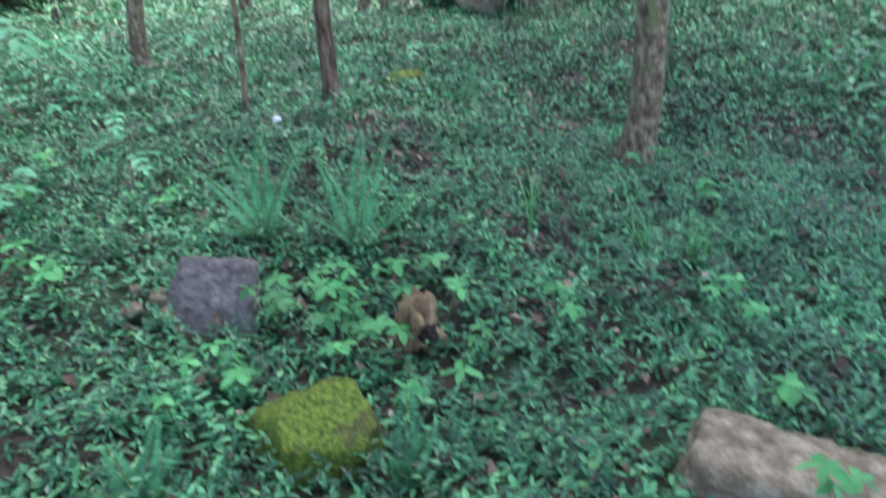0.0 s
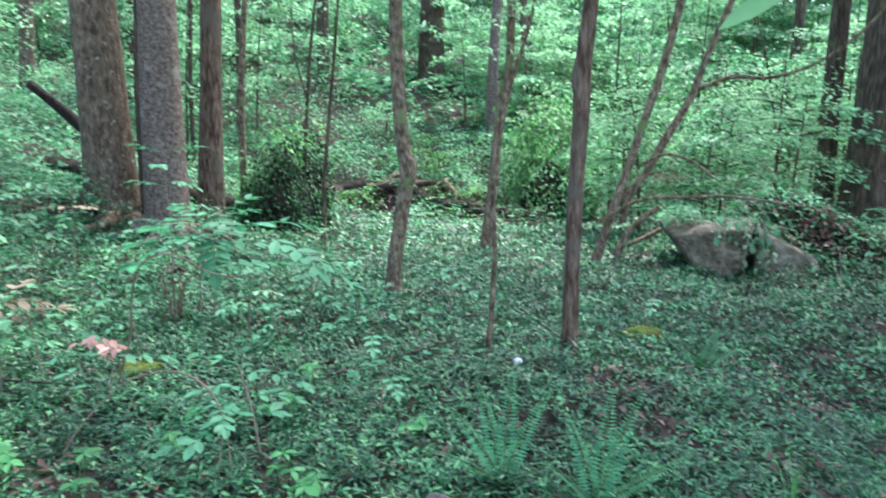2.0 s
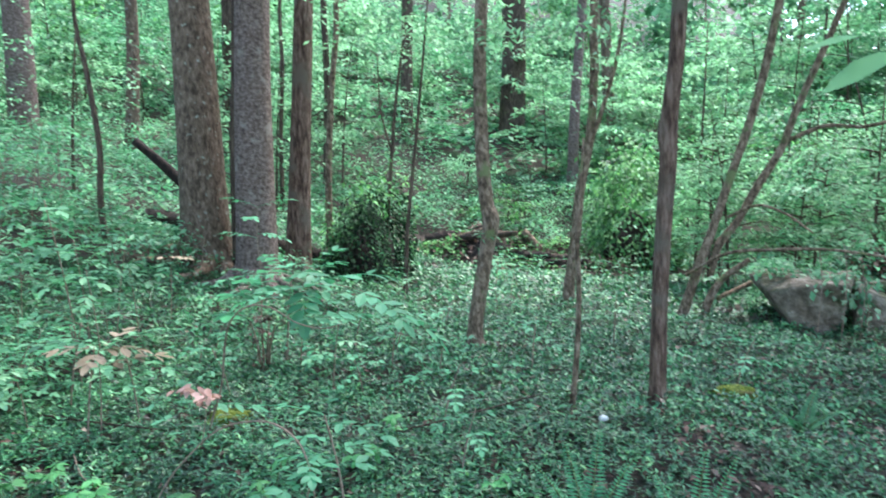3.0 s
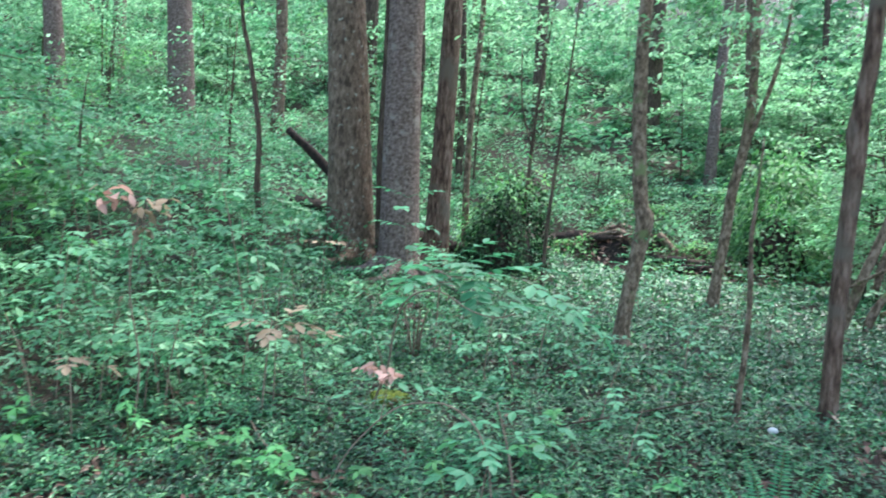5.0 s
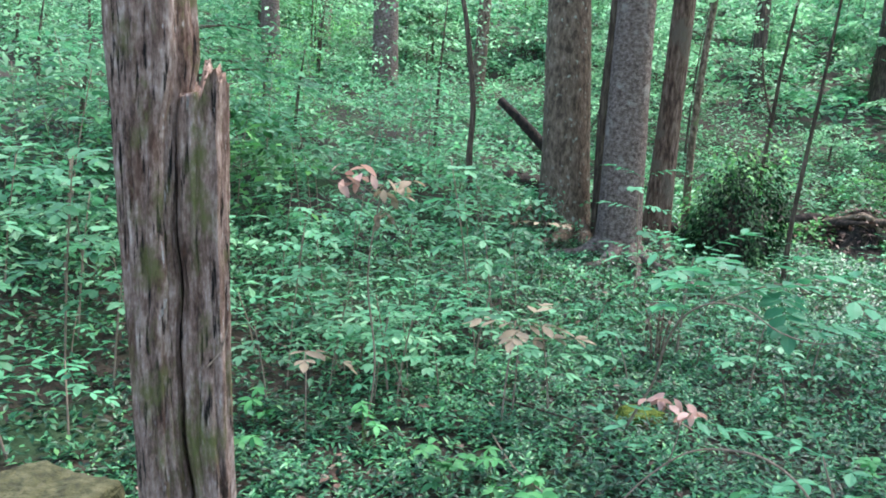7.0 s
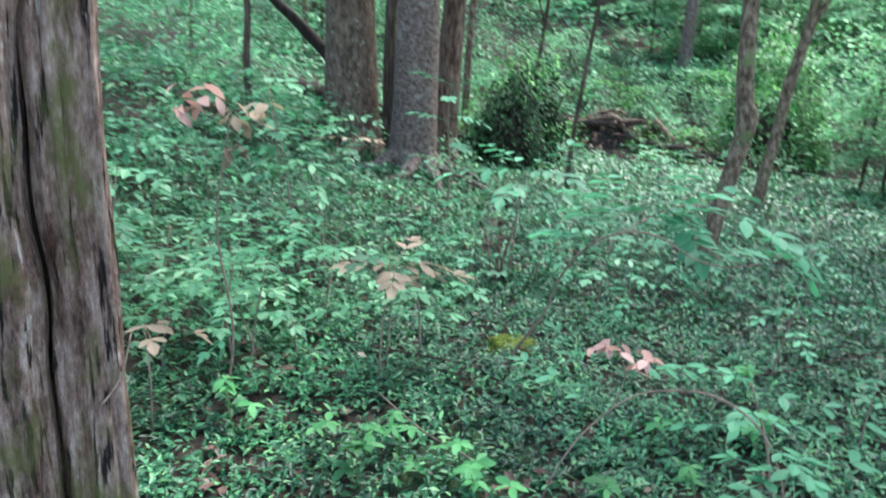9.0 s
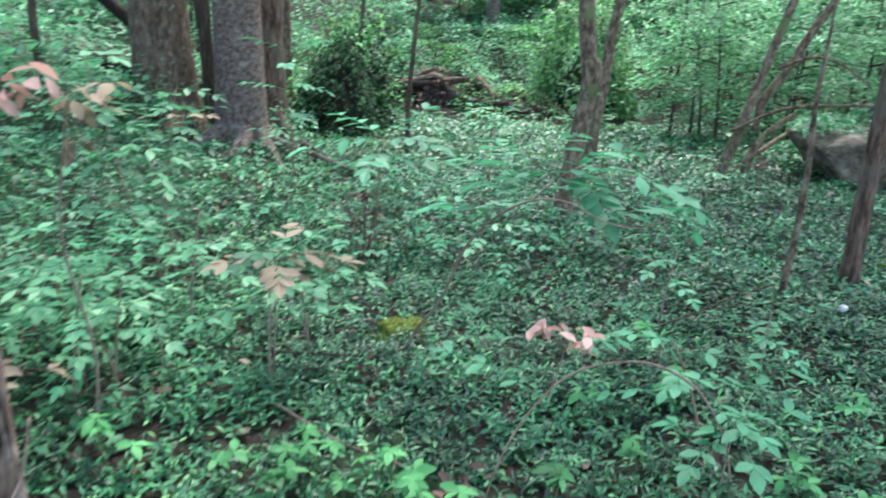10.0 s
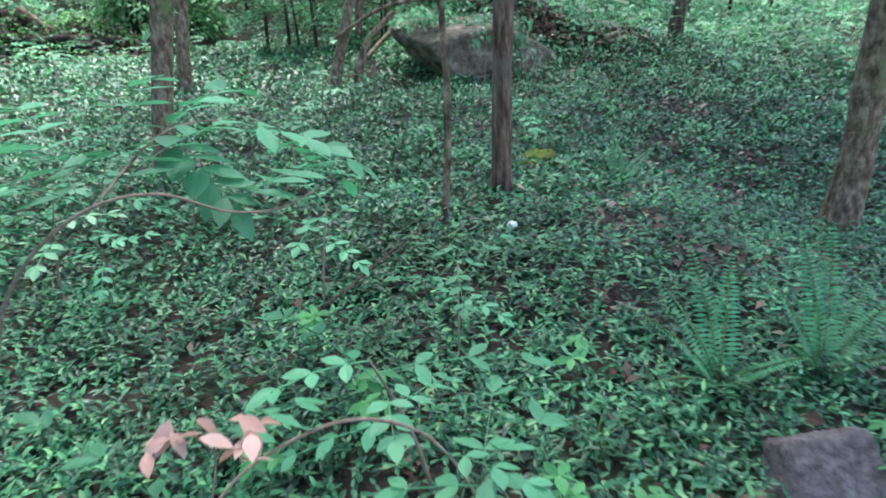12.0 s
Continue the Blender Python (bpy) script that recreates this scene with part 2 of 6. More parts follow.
def gz(x, y):
    """Height of the ground."""
    x, y = np.asarray(x, float), np.asarray(y, float)
    left = 0.255 * soft(-x - 5.4, 0.5)
    share = 1 / (1 + np.exp((x - 6) / 3))
    hill = 0.27 * soft(y - 17.5, 1.2) * (0.35 + 0.65 * share)
    dip = -0.33 * np.exp(-((y - 15.5) / 3.2) ** 2) / (1 + np.exp(-(x + 9)))
    bank = 0.78 * np.exp(-((x - 1.35) / 1.0) ** 2 - ((y - 9.95) / 0.75) ** 2) + 0.2 * np.exp(-((x - 2.9) / 0.8) ** 2 - ((y - 9.2) / 1.4) ** 2)
    lump = 0.03 * np.sin(1.7 * x + 0.6 * y) * np.sin(1.3 * y - 0.5 * x + 1) + 0.018 * np.sin(4.1 * x - 2.2 * y) * np.sin(3.3 * y + 1.7 * x)
    low = -0.33 / (1 + np.exp(-(x - 0.55) / 0.3)) * np.exp(-((y - 4.4) / 2.4) ** 2) - 0.17 * np.exp(-((x + 0.35) ** 2 / 1.3 + (y - 1.9) ** 2 / 0.9))
    rise = 0.07 * np.exp(-((x + 1.0) ** 2 / 1.2 + (y - 4.6) ** 2 / 0.8))
    return left + hill + dip + bank + lump + low + rise


def fbm(x, y, s, seed=0):
    """A smooth patchy field between about -1 and 1."""
    out = 0
    for k in range(4):
        a = seed * 1.7 + k * 2.399
        f = s * (1.0 + 0.63 * k)
        out = out + np.sin(f * (x * np.cos(a) + y * np.sin(a)) + seed * 3.1 + k) * np.sin(f * (-x * np.sin(a + 0.7) + y * np.cos(a + 0.7)) + seed + 2 * k) / (1 + 0.5 * k)
    return out / 1.6


def mesh_of(name, verts, tris, mat=None, smooth=False):
    verts, tris = np.asarray(verts, np.float32).reshape(-1, 3), np.asarray(tris, np.int32).reshape(-1, 3)
    me = bpy.data.meshes.new(name)
    me.vertices.add(len(verts))
    me.vertices.foreach_set("co", verts.ravel())
    me.loops.add(tris.size)
    me.loops.foreach_set("vertex_index", tris.ravel())
    me.polygons.add(len(tris))
    me.polygons.foreach_set("loop_start", np.arange(0, tris.size, 3, dtype=np.int32))
    me.polygons.foreach_set("use_smooth", np.full(len(tris), smooth))
    me.update(calc_edges=True)
    if mat:
        me.materials.append(mat)
    return me


def part(name, me, parent, label=""):
    ob = new(name, me)
    ob.parent = parent
    return tagged(ob, label)


def thing(name, at, label, category, group="", kind=""):
    ob = new(name)
    ob.empty_display_size = 0.1
    ob.location = at
    return tagged(ob, label, category, group, kind)


def turn_to(v, az, pitch, roll):
    """Turns leaf points v (n, k, 3): rolled about y, pitched about x, then turned about z."""
    x, y, z = v[..., 0], v[..., 1], v[..., 2]
    cr, sr = np.cos(roll)[:, None], np.sin(roll)[:, None]
    x, z = x * cr + z * sr, -x * sr + z * cr
    cp, sp = np.cos(pitch)[:, None], np.sin(pitch)[:, None]
    y, z = y * cp - z * sp, y * sp + z * cp
    ca, sa = np.cos(az)[:, None], np.sin(az)[:, None]
    x, y = x * ca - y * sa, x * sa + y * ca
    return np.stack([x, y, z], -1)


def leaves(pos, az, pitch, roll, length, width, fold=0.25, droop=0.18, fine=0):
    """Folded, drooping leaves: 2, 4, 8 or 12 triangles each. Leaves point along +y before they are turned."""
    pos = np.asarray(pos, float).reshape(-1, 3)
    n = len(pos)
    az, pitch, roll, length, width = (np.broadcast_to(np.asarray(a, float), (n,)) for a in (az, pitch, roll, length, width))
    if fine == 2:
        st = [(0.0, 0.0), (0.22, 0.72), (0.5, 1.0), (0.78, 0.58), (1.0, 0.0)]
        pts = []
        for s, w in st:
            if w == 0:
                pts.append((0, s, -droop * s * s))
            else:
                pts += [(-w / 2, s + 0.03, 0), (0, s, 0), (w / 2, s + 0.03, 0)]
        tri = [(0, 3, 2), (0, 2, 1)]
        for k in (1, 4):
            for j in (0, 1):
                a, b, c, d = k + j, k + j + 1, k + j + 4, k + j + 3
                tri += [(a, b, c), (a, c, d)]
        tri += [(7, 8, 10), (8, 9, 10)]
        base = np.array(pts, float)
        v = np.empty((n, len(pts), 3))
        v[..., 0] = base[:, 0] * width[:, None]
        v[..., 1] = base[:, 1] * length[:, None]
        v[..., 2] = fold * np.abs(base[:, 0]) * width[:, None] - droop * base[:, 1] ** 2 * length[:, None]
    elif fine == 3:
        base = np.array([(0, 0), (-0.43, 0.27), (0, 0.3), (0.43, 0.27), (-0.36, 0.64), (0, 0.66), (0.36, 0.64), (0, 1.0)], float)
        tri = [(0, 3, 2), (0, 2, 1), (2, 3, 6), (2, 6, 5), (2, 5, 4), (2, 4, 1), (5, 6, 7), (5, 7, 4)]
        v = np.empty((n, 8, 3))
        v[..., 0] = base[:, 0] * width[:, None]
        v[..., 1] = base[:, 1] * length[:, None]
        v[..., 2] = fold * np.abs(base[:, 0]) * width[:, None] - droop * base[:, 1] ** 2 * length[:, None]
    elif fine == 1:
        base = np.array([(0, 0), (0.5, 0.45), (0, 0.48), (-0.5, 0.45), (0, 1.0)], float)
        tri = [(0, 1, 2), (0, 2, 3), (1, 4, 2), (2, 4, 3)]
        v = np.empty((n, 5, 3))
        v[..., 0] = base[:, 0] * width[:, None]
        v[..., 1] = base[:, 1] * length[:, None]
        v[..., 2] = fold * np.abs(base[:, 0]) * width[:, None] - droop * base[:, 1] ** 2 * length[:, None]
    else:
        base = np.array([(0, 0), (0.5, 0.5), (0, 1.0), (-0.5, 0.5)], float)
        tri = [(0, 1, 2), (0, 2, 3)]
        v = np.empty((n, 4, 3))
        v[..., 0] = base[:, 0] * width[:, None]
        v[..., 1] = base[:, 1] * length[:, None]
        v[..., 2] = fold * np.abs(base[:, 0]) * width[:, None]
    v = turn_to(v, az, pitch, roll) + pos[:, None, :]
    k = v.shape[1]
    t = np.array(tri)[None] + (np.arange(n) * k)[:, None, None]
    return v.reshape(-1, 3), t.reshape(-1, 3)


def merged(pieces):
    vs, ts, o = [], [], 0
    for v, t in pieces:
        vs.append(np.asarray(v).reshape(-1, 3))
        ts.append(np.asarray(t).reshape(-1, 3) + o)
        o += len(vs[-1])
    return np.concatenate(vs), np.concatenate(ts)


def smooth_line(pts, steps):
    """A smooth line through points of any width (place and radius)."""
    p = np.asarray(pts, float)
    p = np.vstack([2 * p[0] - p[1], p, 2 * p[-1] - p[-2]])
    out = []
    for i in range(1, len(p) - 2):
        for s in np.linspace(0, 1, steps, endpoint=False):
            a, b, c, d = p[i - 1], p[i], p[i + 1], p[i + 2]
            out.append(0.5 * (2 * b + (c - a) * s + (2 * a - 5 * b + 4 * c - d) * s * s + (3 * b - a - 3 * c + d) * s ** 3))
    out.append(p[-2])
    return np.array(out)


def tube(pts, sides=8, steps=5, rough=0.0, seed=0, flute=0, cap=True):
    """A tapering, uneven stem through rows of (x, y, z, radius)."""
    line = smooth_line(pts, steps)
    c, r = line[:, :3], np.maximum(line[:, 3], 0.0008)
    tang = np.gradient(c, axis=0)
    tang /= np.linalg.norm(tang, axis=1)[:, None] + 1e-9
    ref = np.array([0.0, 1.0, 0.0]) if abs(tang[:, 2]).mean() > 0.6 else np.array([0.0, 0.0, 1.0])
    u = np.cross(tang, ref)
    u /= np.linalg.norm(u, axis=1)[:, None] + 1e-9
    w = np.cross(tang, u)
    a = np.linspace(0, 2 * np.pi, sides, endpoint=False)
    k = np.arange(len(c))[:, None]
    bump = 1 + rough * (np.sin(3 * a + seed + 0.31 * k) + 0.7 * np.sin(5 * a - 0.23 * k + 2 * seed) + 0.6 * np.sin(2 * a + 0.9 * k + seed)) / 2
    if flute:
        fade = np.exp(-(c[:, 2] - c[0, 2]) / 0.35)[:, None]
        bump = bump + flute * fade * np.maximum(0, np.cos(5 * a + seed)) 
    ring = c[:, None, :] + (r[:, None] * bump)[..., None] * (np.cos(a)[None, :, None] * u[:, None, :] + np.sin(a)[None, :, None] * w[:, None, :])
    v = ring.reshape(-1, 3)
    t = []
    for i in range(len(c) - 1):
        for j in range(sides):
            p, q = i * sides + j, i * sides + (j + 1) % sides
            t += [(p, q + sides, q), (p, p + sides, q + sides)]
    if cap:
        v = np.vstack([v, c[0], c[-1]])
        m = len(v)
        for j in range(sides):
            t.append((m - 2, j, (j + 1) % sides))
            o = (len(c) - 1) * sides
            t.append((m - 1, o + (j + 1) % sides, o + j))
    return v, np.array(t)


def lump(size, at_noise, cuts=24, rough=0.12, flat_top=None, square=2.0):
    """A stone: a rounded block, pushed in and out by noise. square: 2 round, 6 boxy."""
    n = cuts
    v, t = [], []
    th = np.linspace(0, np.pi, n)
    ph = np.linspace(0, 2 * np.pi, 2 * n, endpoint=False)
    for a in th:
        for b in ph:
            d = np.array([np.sin(a) * np.cos(b), np.sin(a) * np.sin(b), np.cos(a)])
            d = d / (np.sum(np.abs(d) ** square) ** (1 / square))
            k = 1 + rough * (noise.noise(Vector(d * 1.7) + Vector((at_noise, 0, 0))) + 0.5 * noise.noise(Vector(d * 4) + Vector((0, at_noise, 0))) + 0.22 * noise.noise(Vector(d * 11) + Vector((0, 0, at_noise))))
            p = d * k * np.array(size) / 2
            if flat_top is not None:
                p[2] = min(p[2], flat_top + 0.25 * (p[2] - flat_top))
            v.append(p)
    m = 2 * n
    for i in range(n - 1):
        for j in range(m):
            p, q = i * m + j, i * m + (j + 1) % m
            t += [(p, p + m, q + m), (p, q + m, q)]
    return np.array(v), np.array(t)


# ---- ground ----
def ground_sheet():
    def axis(lo, hi, near_lo, near_hi, step):
        a = list(np.arange(near_lo, near_hi, step))
        s, p = step, near_hi
        while p < hi:
            a.append(p)
            s *= 1.12
            p += s
        a.append(hi)
        s, p, b = step, near_lo, []
        while p > lo:
            s *= 1.12
            p -= s
            b.append(max(p, lo))
        return np.array(sorted(set(b + a)))
    xs, ys = axis(-160, 160, -9, 5, 0.12), axis(-160, 160, -2, 13, 0.12)
    X, Y = np.meshgrid(xs, ys)
    v = np.stack([X, Y, gz(X, Y)], -1).reshape(-1, 3)
    w, h = len(xs), len(ys)
    i = (np.arange(h - 1)[:, None] * w + np.arange(w - 1)).ravel()
    t = np.concatenate([np.stack([i, i + 1, i + w + 1], -1), np.stack([i, i + w + 1, i + w], -1)])
    return tagged(new("ground", mesh_of("ground", v, t, SOIL, True)), "dark forest soil with old leaf litter", "ground", kind="structure")


ground_sheet()


def scatter(x0, x1, y0, y1, density, keep):
    n = int((x1 - x0) * (y1 - y0) * density)
    x, y = rng.uniform(x0, x1, n), rng.uniform(y0, y1, n)
    k = rng.uniform(0, 1, n) < keep(x, y)
    return x[k], y[k]


STONES_AT = [(-0.97, 2.48, 0.2), (-0.40, 1.74, 0.22), (-0.09, 2.30, 0.12), (1.0, 1.30, 0.24), (-3.73, 0.97, 0.22), (-4.36, 0.72, 0.34), (1.33, 4.55, 0.1), (-0.79, 5.1, 0.07), (-2.67, 6.66, 0.08)]
BARE_AT = [(-0.4, 4.5, 0.4), (-0.2, 3.95, 0.32), (-0.75, 4.9, 0.35), (2.5, 5.0, 0.55), (0.35, 3.2, 0.32), (0.35, 2.4, 0.22), (-3.0, 2.45, 0.28), (-2.1, 2.9, 0.25), (-1.5, 1.6, 0.3), (-3.1, 1.6, 0.4), (0.6, 3.9, 0.3), (-0.2, 2.95, 0.14), (1.7, 5.8, 0.4), (1.9, 7.0, 0.6), (1.2, 6.2, 0.35), (0.9, 5.2, 0.35), (-4.2, 2.0, 0.3), (-3.9, 1.6, 0.25), (-3.4, 1.9, 0.22), (-4.6, 2.9, 0.3), (-2.6, 2.0, 0.25), (2.2, 3.6, 0.4), (0.9, 2.7, 0.2), (-0.95, 3.7, 0.2)]


def cover(x, y):
    """How thick the ground cover grows."""
    c = np.clip(0.92 + 0.42 * fbm(x, y, 2.3, 3) + 0.25 * fbm(x, y, 7.0, 5), 0.55, 1)
    for a, b, r in STONES_AT:
        d = np.hypot(x - a, y - b)
        c = np.where(d < r * 0.85, 0, c)
    for a, b, r in BARE_AT:
        d = np.hypot(x - a, y - b) / r
        c = c * np.clip(d * d * 0.9 + 0.34, 0, 1)
    return c


def ramp_in(v, a, b):
    return np.clip((v - a) / (b - a), 0, 1)


def vinca():
    """Periwinkle: short shoots with crossed pairs of leaves near by, single leaves farther off."""
    pieces = []
    near = lambda x, y: cover(x, y) * ramp_in(y, -0.6, 0.7) * ramp_in(-x, -2.9, -2.3) * ramp_in(x, -5.3, -4.6) * ramp_in(-y, -5.0, -4.5)
    x, y = scatter(-5.3, 2.9, -0.6, 5.0, 520, near)
    n = len(x)
    a0, lean = rng.uniform(0, 6.283, n), rng.uniform(0, 6.283, n)
    high = np.clip(0.075 + 0.055 * fbm(x, y, 5.0, 9) + 0.03 * fbm(x, y, 13, 2), 0.03, 1) * rng.uniform(0.45, 1.5, n)
    for k in range(6):
        lv = k // 2
        step = 0.020 * lv
        p = np.stack([x + step * np.cos(lean), y + step * np.sin(lean), gz(x, y) + high * (0.35 + 0.32 * lv)], -1)
        L = rng.uniform(0.036, 0.060, n) * (1.08 - 0.14 * lv)
        pieces.append(leaves(p, a0 + np.pi * (k % 2) + 1.57 * lv + rng.normal(0, 0.25, n), rng.normal(0.02 + 0.2 * lv, 0.26, n), rng.normal(0, 0.28, n), L, L * rng.uniform(0.38, 0.5, n), 0.3, 0.22, 3))
    mid = lambda x, y: cover(x, y) * ramp_in(y, 4.5, 5.0)
    side = lambda x, y: cover(x, y) * np.maximum(ramp_in(-x, 4.6, 5.3), ramp_in(x, 2.3, 2.9)) * ramp_in(y, -1.5, 0.7)
    back = lambda x, y: cover(x, y) * (1 - ramp_in(y, -0.6, 0.7) * ramp_in(x, -9, -7) * ramp_in(-x, -7.5, -6))
    for x0, x1, y0, y1, den, lo, hi, keep in ((-7.5, 4.5, 4.5, 9.0, 2000, 0.038, 0.062, mid), (-9, 6, 9.0, 15, 560, 0.06, 0.10, cover), (-9, 7.5, -1.5, 4.7, 900, 0.04, 0.065, side), (-14, 12, -9, 4, 260, 0.07, 0.11, back)):
        x, y = scatter(x0, x1, y0, y1, den, keep)
        n = len(x)
        mound = 0.055 + 0.045 * fbm(x, y, 5.0, 9) + 0.03 * fbm(x, y, 13, 2)
        z = gz(x, y) + np.clip(mound, 0.01, 1) * rng.uniform(0.15, 1.5, n)
        L = rng.uniform(lo, hi, n)
        pieces.append(leaves(np.stack([x, y, z], -1), rng.uniform(0, 6.283, n), rng.normal(0.2, 0.36, n), rng.normal(0, 0.34, n), L, L * rng.uniform(0.42, 0.58, n), 0.3, 0.2, 0))
    return tagged(new("vinca_ground_cover", mesh_of("vinca", *merged(pieces), VINCA)), "dense glossy dark green periwinkle carpet over soil", "ground cover", kind="stuff")


vinca()


def litter():
    x, y = scatter(-6, 4, -1, 9, 320, lambda a, b: 0.06 + 0.10 * (a > -0.9) + 0.8 * (cover(a, b) < 0.5))
    n = len(x)
    L = rng.uniform(0.035, 0.085, n)
    m = leaves(np.stack([x, y, gz(x, y) + rng.uniform(0.012, 0.085, n)], -1), rng.uniform(0, 6.3, n), rng.normal(0, 0.25, n), rng.normal(0, 0.35, n), L, L * rng.uniform(0.4, 0.75, n), rng.choice([0.5, -0.4, 0.2]), 0.25, 1)
    tagged(new("leaf_litter", mesh_of("litter", *m, LITTER)), "scattered brown and reddish dead leaves on soil", "dead leaves", kind="stuff")


litter()


def undergrowth():
    """Taller mixed plants beyond the periwinkle and up the slope."""
    pieces = []
    def left_band(x, y):
        return np.clip(0.5 + 0.9 * fbm(x, y, 1.6, 4), 0, 1) * np.clip((-x - 3.9) / 1.2, 0, 1) * np.clip((y - 1.9) / 1.0, 0.12, 1) * np.where((x > -7.0) & (y > 5.2), 0.35, 1)
    def slope(x, y):
        return np.clip(0.55 + 1.1 * fbm(x, y, 0.9, 8) + 0.6 * fbm(x, y, 2.6, 6), 0.36, 1) * np.clip(np.maximum((y - np.where((x > -7.5) & (x < 0.4), 14.6, 9.5)) / 2.5, np.maximum((-x - 6.5) / 2, (x - 2.8) / 2)), 0, 1) * (1 - 0.8 * np.exp(-((y - 15.2) / 0.8) ** 2) * (x > -7.6) * (x < -1.4))
    for x0, x1, y0, y1, den, lo, hi, top, f, fine in ((-9, -3.2, 1.0, 9, 480, 0.045, 0.085, 0.5, left_band, 1), (-24, 14, 4, 22, 300, 0.08, 0.155, 0.6, slope, 0), (-45, 25, 22, 48, 80, 0.18, 0.34, 1.1, slope, 0), (-45, -24, 0, 22, 75, 0.16, 0.32, 1.0, slope, 0)):
        x, y = scatter(x0, x1, y0, y1, den, f)
        n = len(x)
        hump = np.clip(0.45 + 0.75 * fbm(x, y, 2.6, 6) + 0.5 * fbm(x, y, 0.8, 11), 0.08, 1.9)
        z = gz(x, y) + top * hump * rng.uniform(0.1, 1, n) ** 0.7 + 0.03
        L = rng.uniform(lo, hi, n)
        pieces.append(leaves(np.stack([x, y, z], -1), rng.uniform(0, 6.3, n), rng.normal(-0.1, 0.35, n), rng.normal(0, 0.35, n), L, L * rng.uniform(0.4, 0.62, n), 0.2, 0.25, fine))
    tagged(new("undergrowth", mesh_of("undergrowth", *merged(pieces), UNDER)), "mixed green leafy undergrowth over the forest slope", "undergrowth", kind="stuff")


undergrowth()


# ---- trees ----
def crown_leaves(centre, radius, count, size, seed, fine=0, flat=0.55, sprays=None):
    """A crown of many leaves in flat sprays, with gaps between."""
    g = np.random.default_rng(seed)
    k = sprays or max(4, count // 26)
    d = g.normal(0, 1, (k, 3))
    d /= np.linalg.norm(d, axis=1)[:, None]
    c = np.array(centre) + d * (g.uniform(0.25, 1, (k, 1)) ** 0.6) * np.array(radius)
    m = count // k + 1
    pos = np.repeat(c, m, 0)
    spread = np.mean(radius) * 0.26
    off = g.normal(0, 1, pos.shape) * np.array([spread, spread, spread * 0.15])
    off[:, 2] -= 0.12 * np.hypot(off[:, 0], off[:, 1])
    pos = pos + off
    n = len(pos)
    L = g.uniform(0.7, 1.3, n) * size
    return leaves(pos, g.uniform(0, 6.3, n), g.normal(-0.22, 0.38, n), g.normal(0, 0.36, n), L, L * g.uniform(0.4, 0.6, n), 0.2, 0.2, fine)


def tree(name, x, y, pts, bark, label, sides=14, rough=0.05, flute=0.0, limbs=(), crown=None, seed=1, crown_mat=None, group="", steps=6, leaf=0.2):
    """pts: rows of (dx, dy, height, radius) above the base; limbs: lists of such rows; crown: (centre, radius, count)."""
    z = float(gz(x, y))
    t = thing(name, (x, y, z), label, "tree", group)
    rows = [(pts[0][0], pts[0][1], -0.12, pts[0][3] * 1.08)] + list(pts)
    part("trunk", mesh_of("trunk", *tube(rows, sides, steps, rough, seed, flute), bark, True), t)
    for lm in limbs:
        part("limb", mesh_of("limb", *tube(lm, 8, 5, 0.05, seed), bark, True), t)
    if crown:
        for c, r, n in crown:
            part("crown", mesh_of("crown", *crown_leaves(c, r, n, leaf, seed), crown_mat or CANOPY), t)
    return t


def up(h, r0, r1, lean=(0, 0), flare=1.3, wob=0.04, seed=0, rows=7):
    """A trunk's rows: height h, radius r0 to r1, leaning by metres at the top, flared at the foot."""
    g = np.random.default_rng(seed)
    out = [(0, 0, 0, r0 * flare), (lean[0] * 0.02, lean[1] * 0.02, 0.22, r0 * (1 + (flare - 1) * 0.35))]
    for i in range(1, rows + 1):
        s = i / rows
        out.append((lean[0] * s + g.normal(0, wob), lean[1] * s + g.normal(0, wob), 0.22 + (h - 0.22) * s, r0 + (r1 - r0) * s))
    return out


# the group of three large trunks and a slim one between
tree("lichened_oak_tree", -7.26, 8.32, up(15, 0.315, 0.16, (-0.95, 0.1), 1.42, 0.02, 3), BARK_BROWN, "large brown oak trunk with pale lichen patches", 22, 0.04, 0.12,
     limbs=[[(-0.5, 0.1, 9.5, 0.10), (1.0, -0.5, 11, 0.07), (2.6, -1.2, 12.2, 0.03)], [(-0.5, 0.1, 10.5, 0.10), (-2.0, 0.5, 12, 0.07), (-3.4, 1.2, 13, 0.03)]],
     crown=[((-0.6, 0, 14), (3.6, 3.6, 2.4), 1500)], seed=3)
tree("grey_poplar_tree", -6.29, 8.10, up(16, 0.255, 0.14, (0.1, 0.2), 1.35, 0.015, 5), BARK_GREY, "tall straight grey-barked poplar with root flare", 22, 0.025, 0.22,
     limbs=[[(0.2, 0.1, 10.5, 0.08), (1.6, -0.4, 12, 0.05), (2.8, -0.6, 13, 0.02)]], crown=[((0.4, 0.2, 15), (3.2, 3.2, 2.4), 1300)], seed=5)
tree("shaggy_cedar_tree", -6.52, 9.45, up(13, 0.165, 0.09, (0.55, 0.3), 1.5, 0.02, 7), BARK_RED, "slim reddish-brown cedar trunk leaning slightly", 16, 0.06, 0.25,
     crown=[((0.55, 0.3, 12.4), (2.0, 2.0, 1.8), 700)], seed=7)
tree("young_elm_tree", -6.78, 8.36, up(10, 0.075, 0.05, (0.25, 0.1), 1.2, 0.02, 8), BARK_DARK, "slender dark elm trunk between larger trunks", 12, 0.05, 0.1, crown=[((0.3, 0.1, 10), (1.6, 1.6, 1.4), 450)], seed=8)
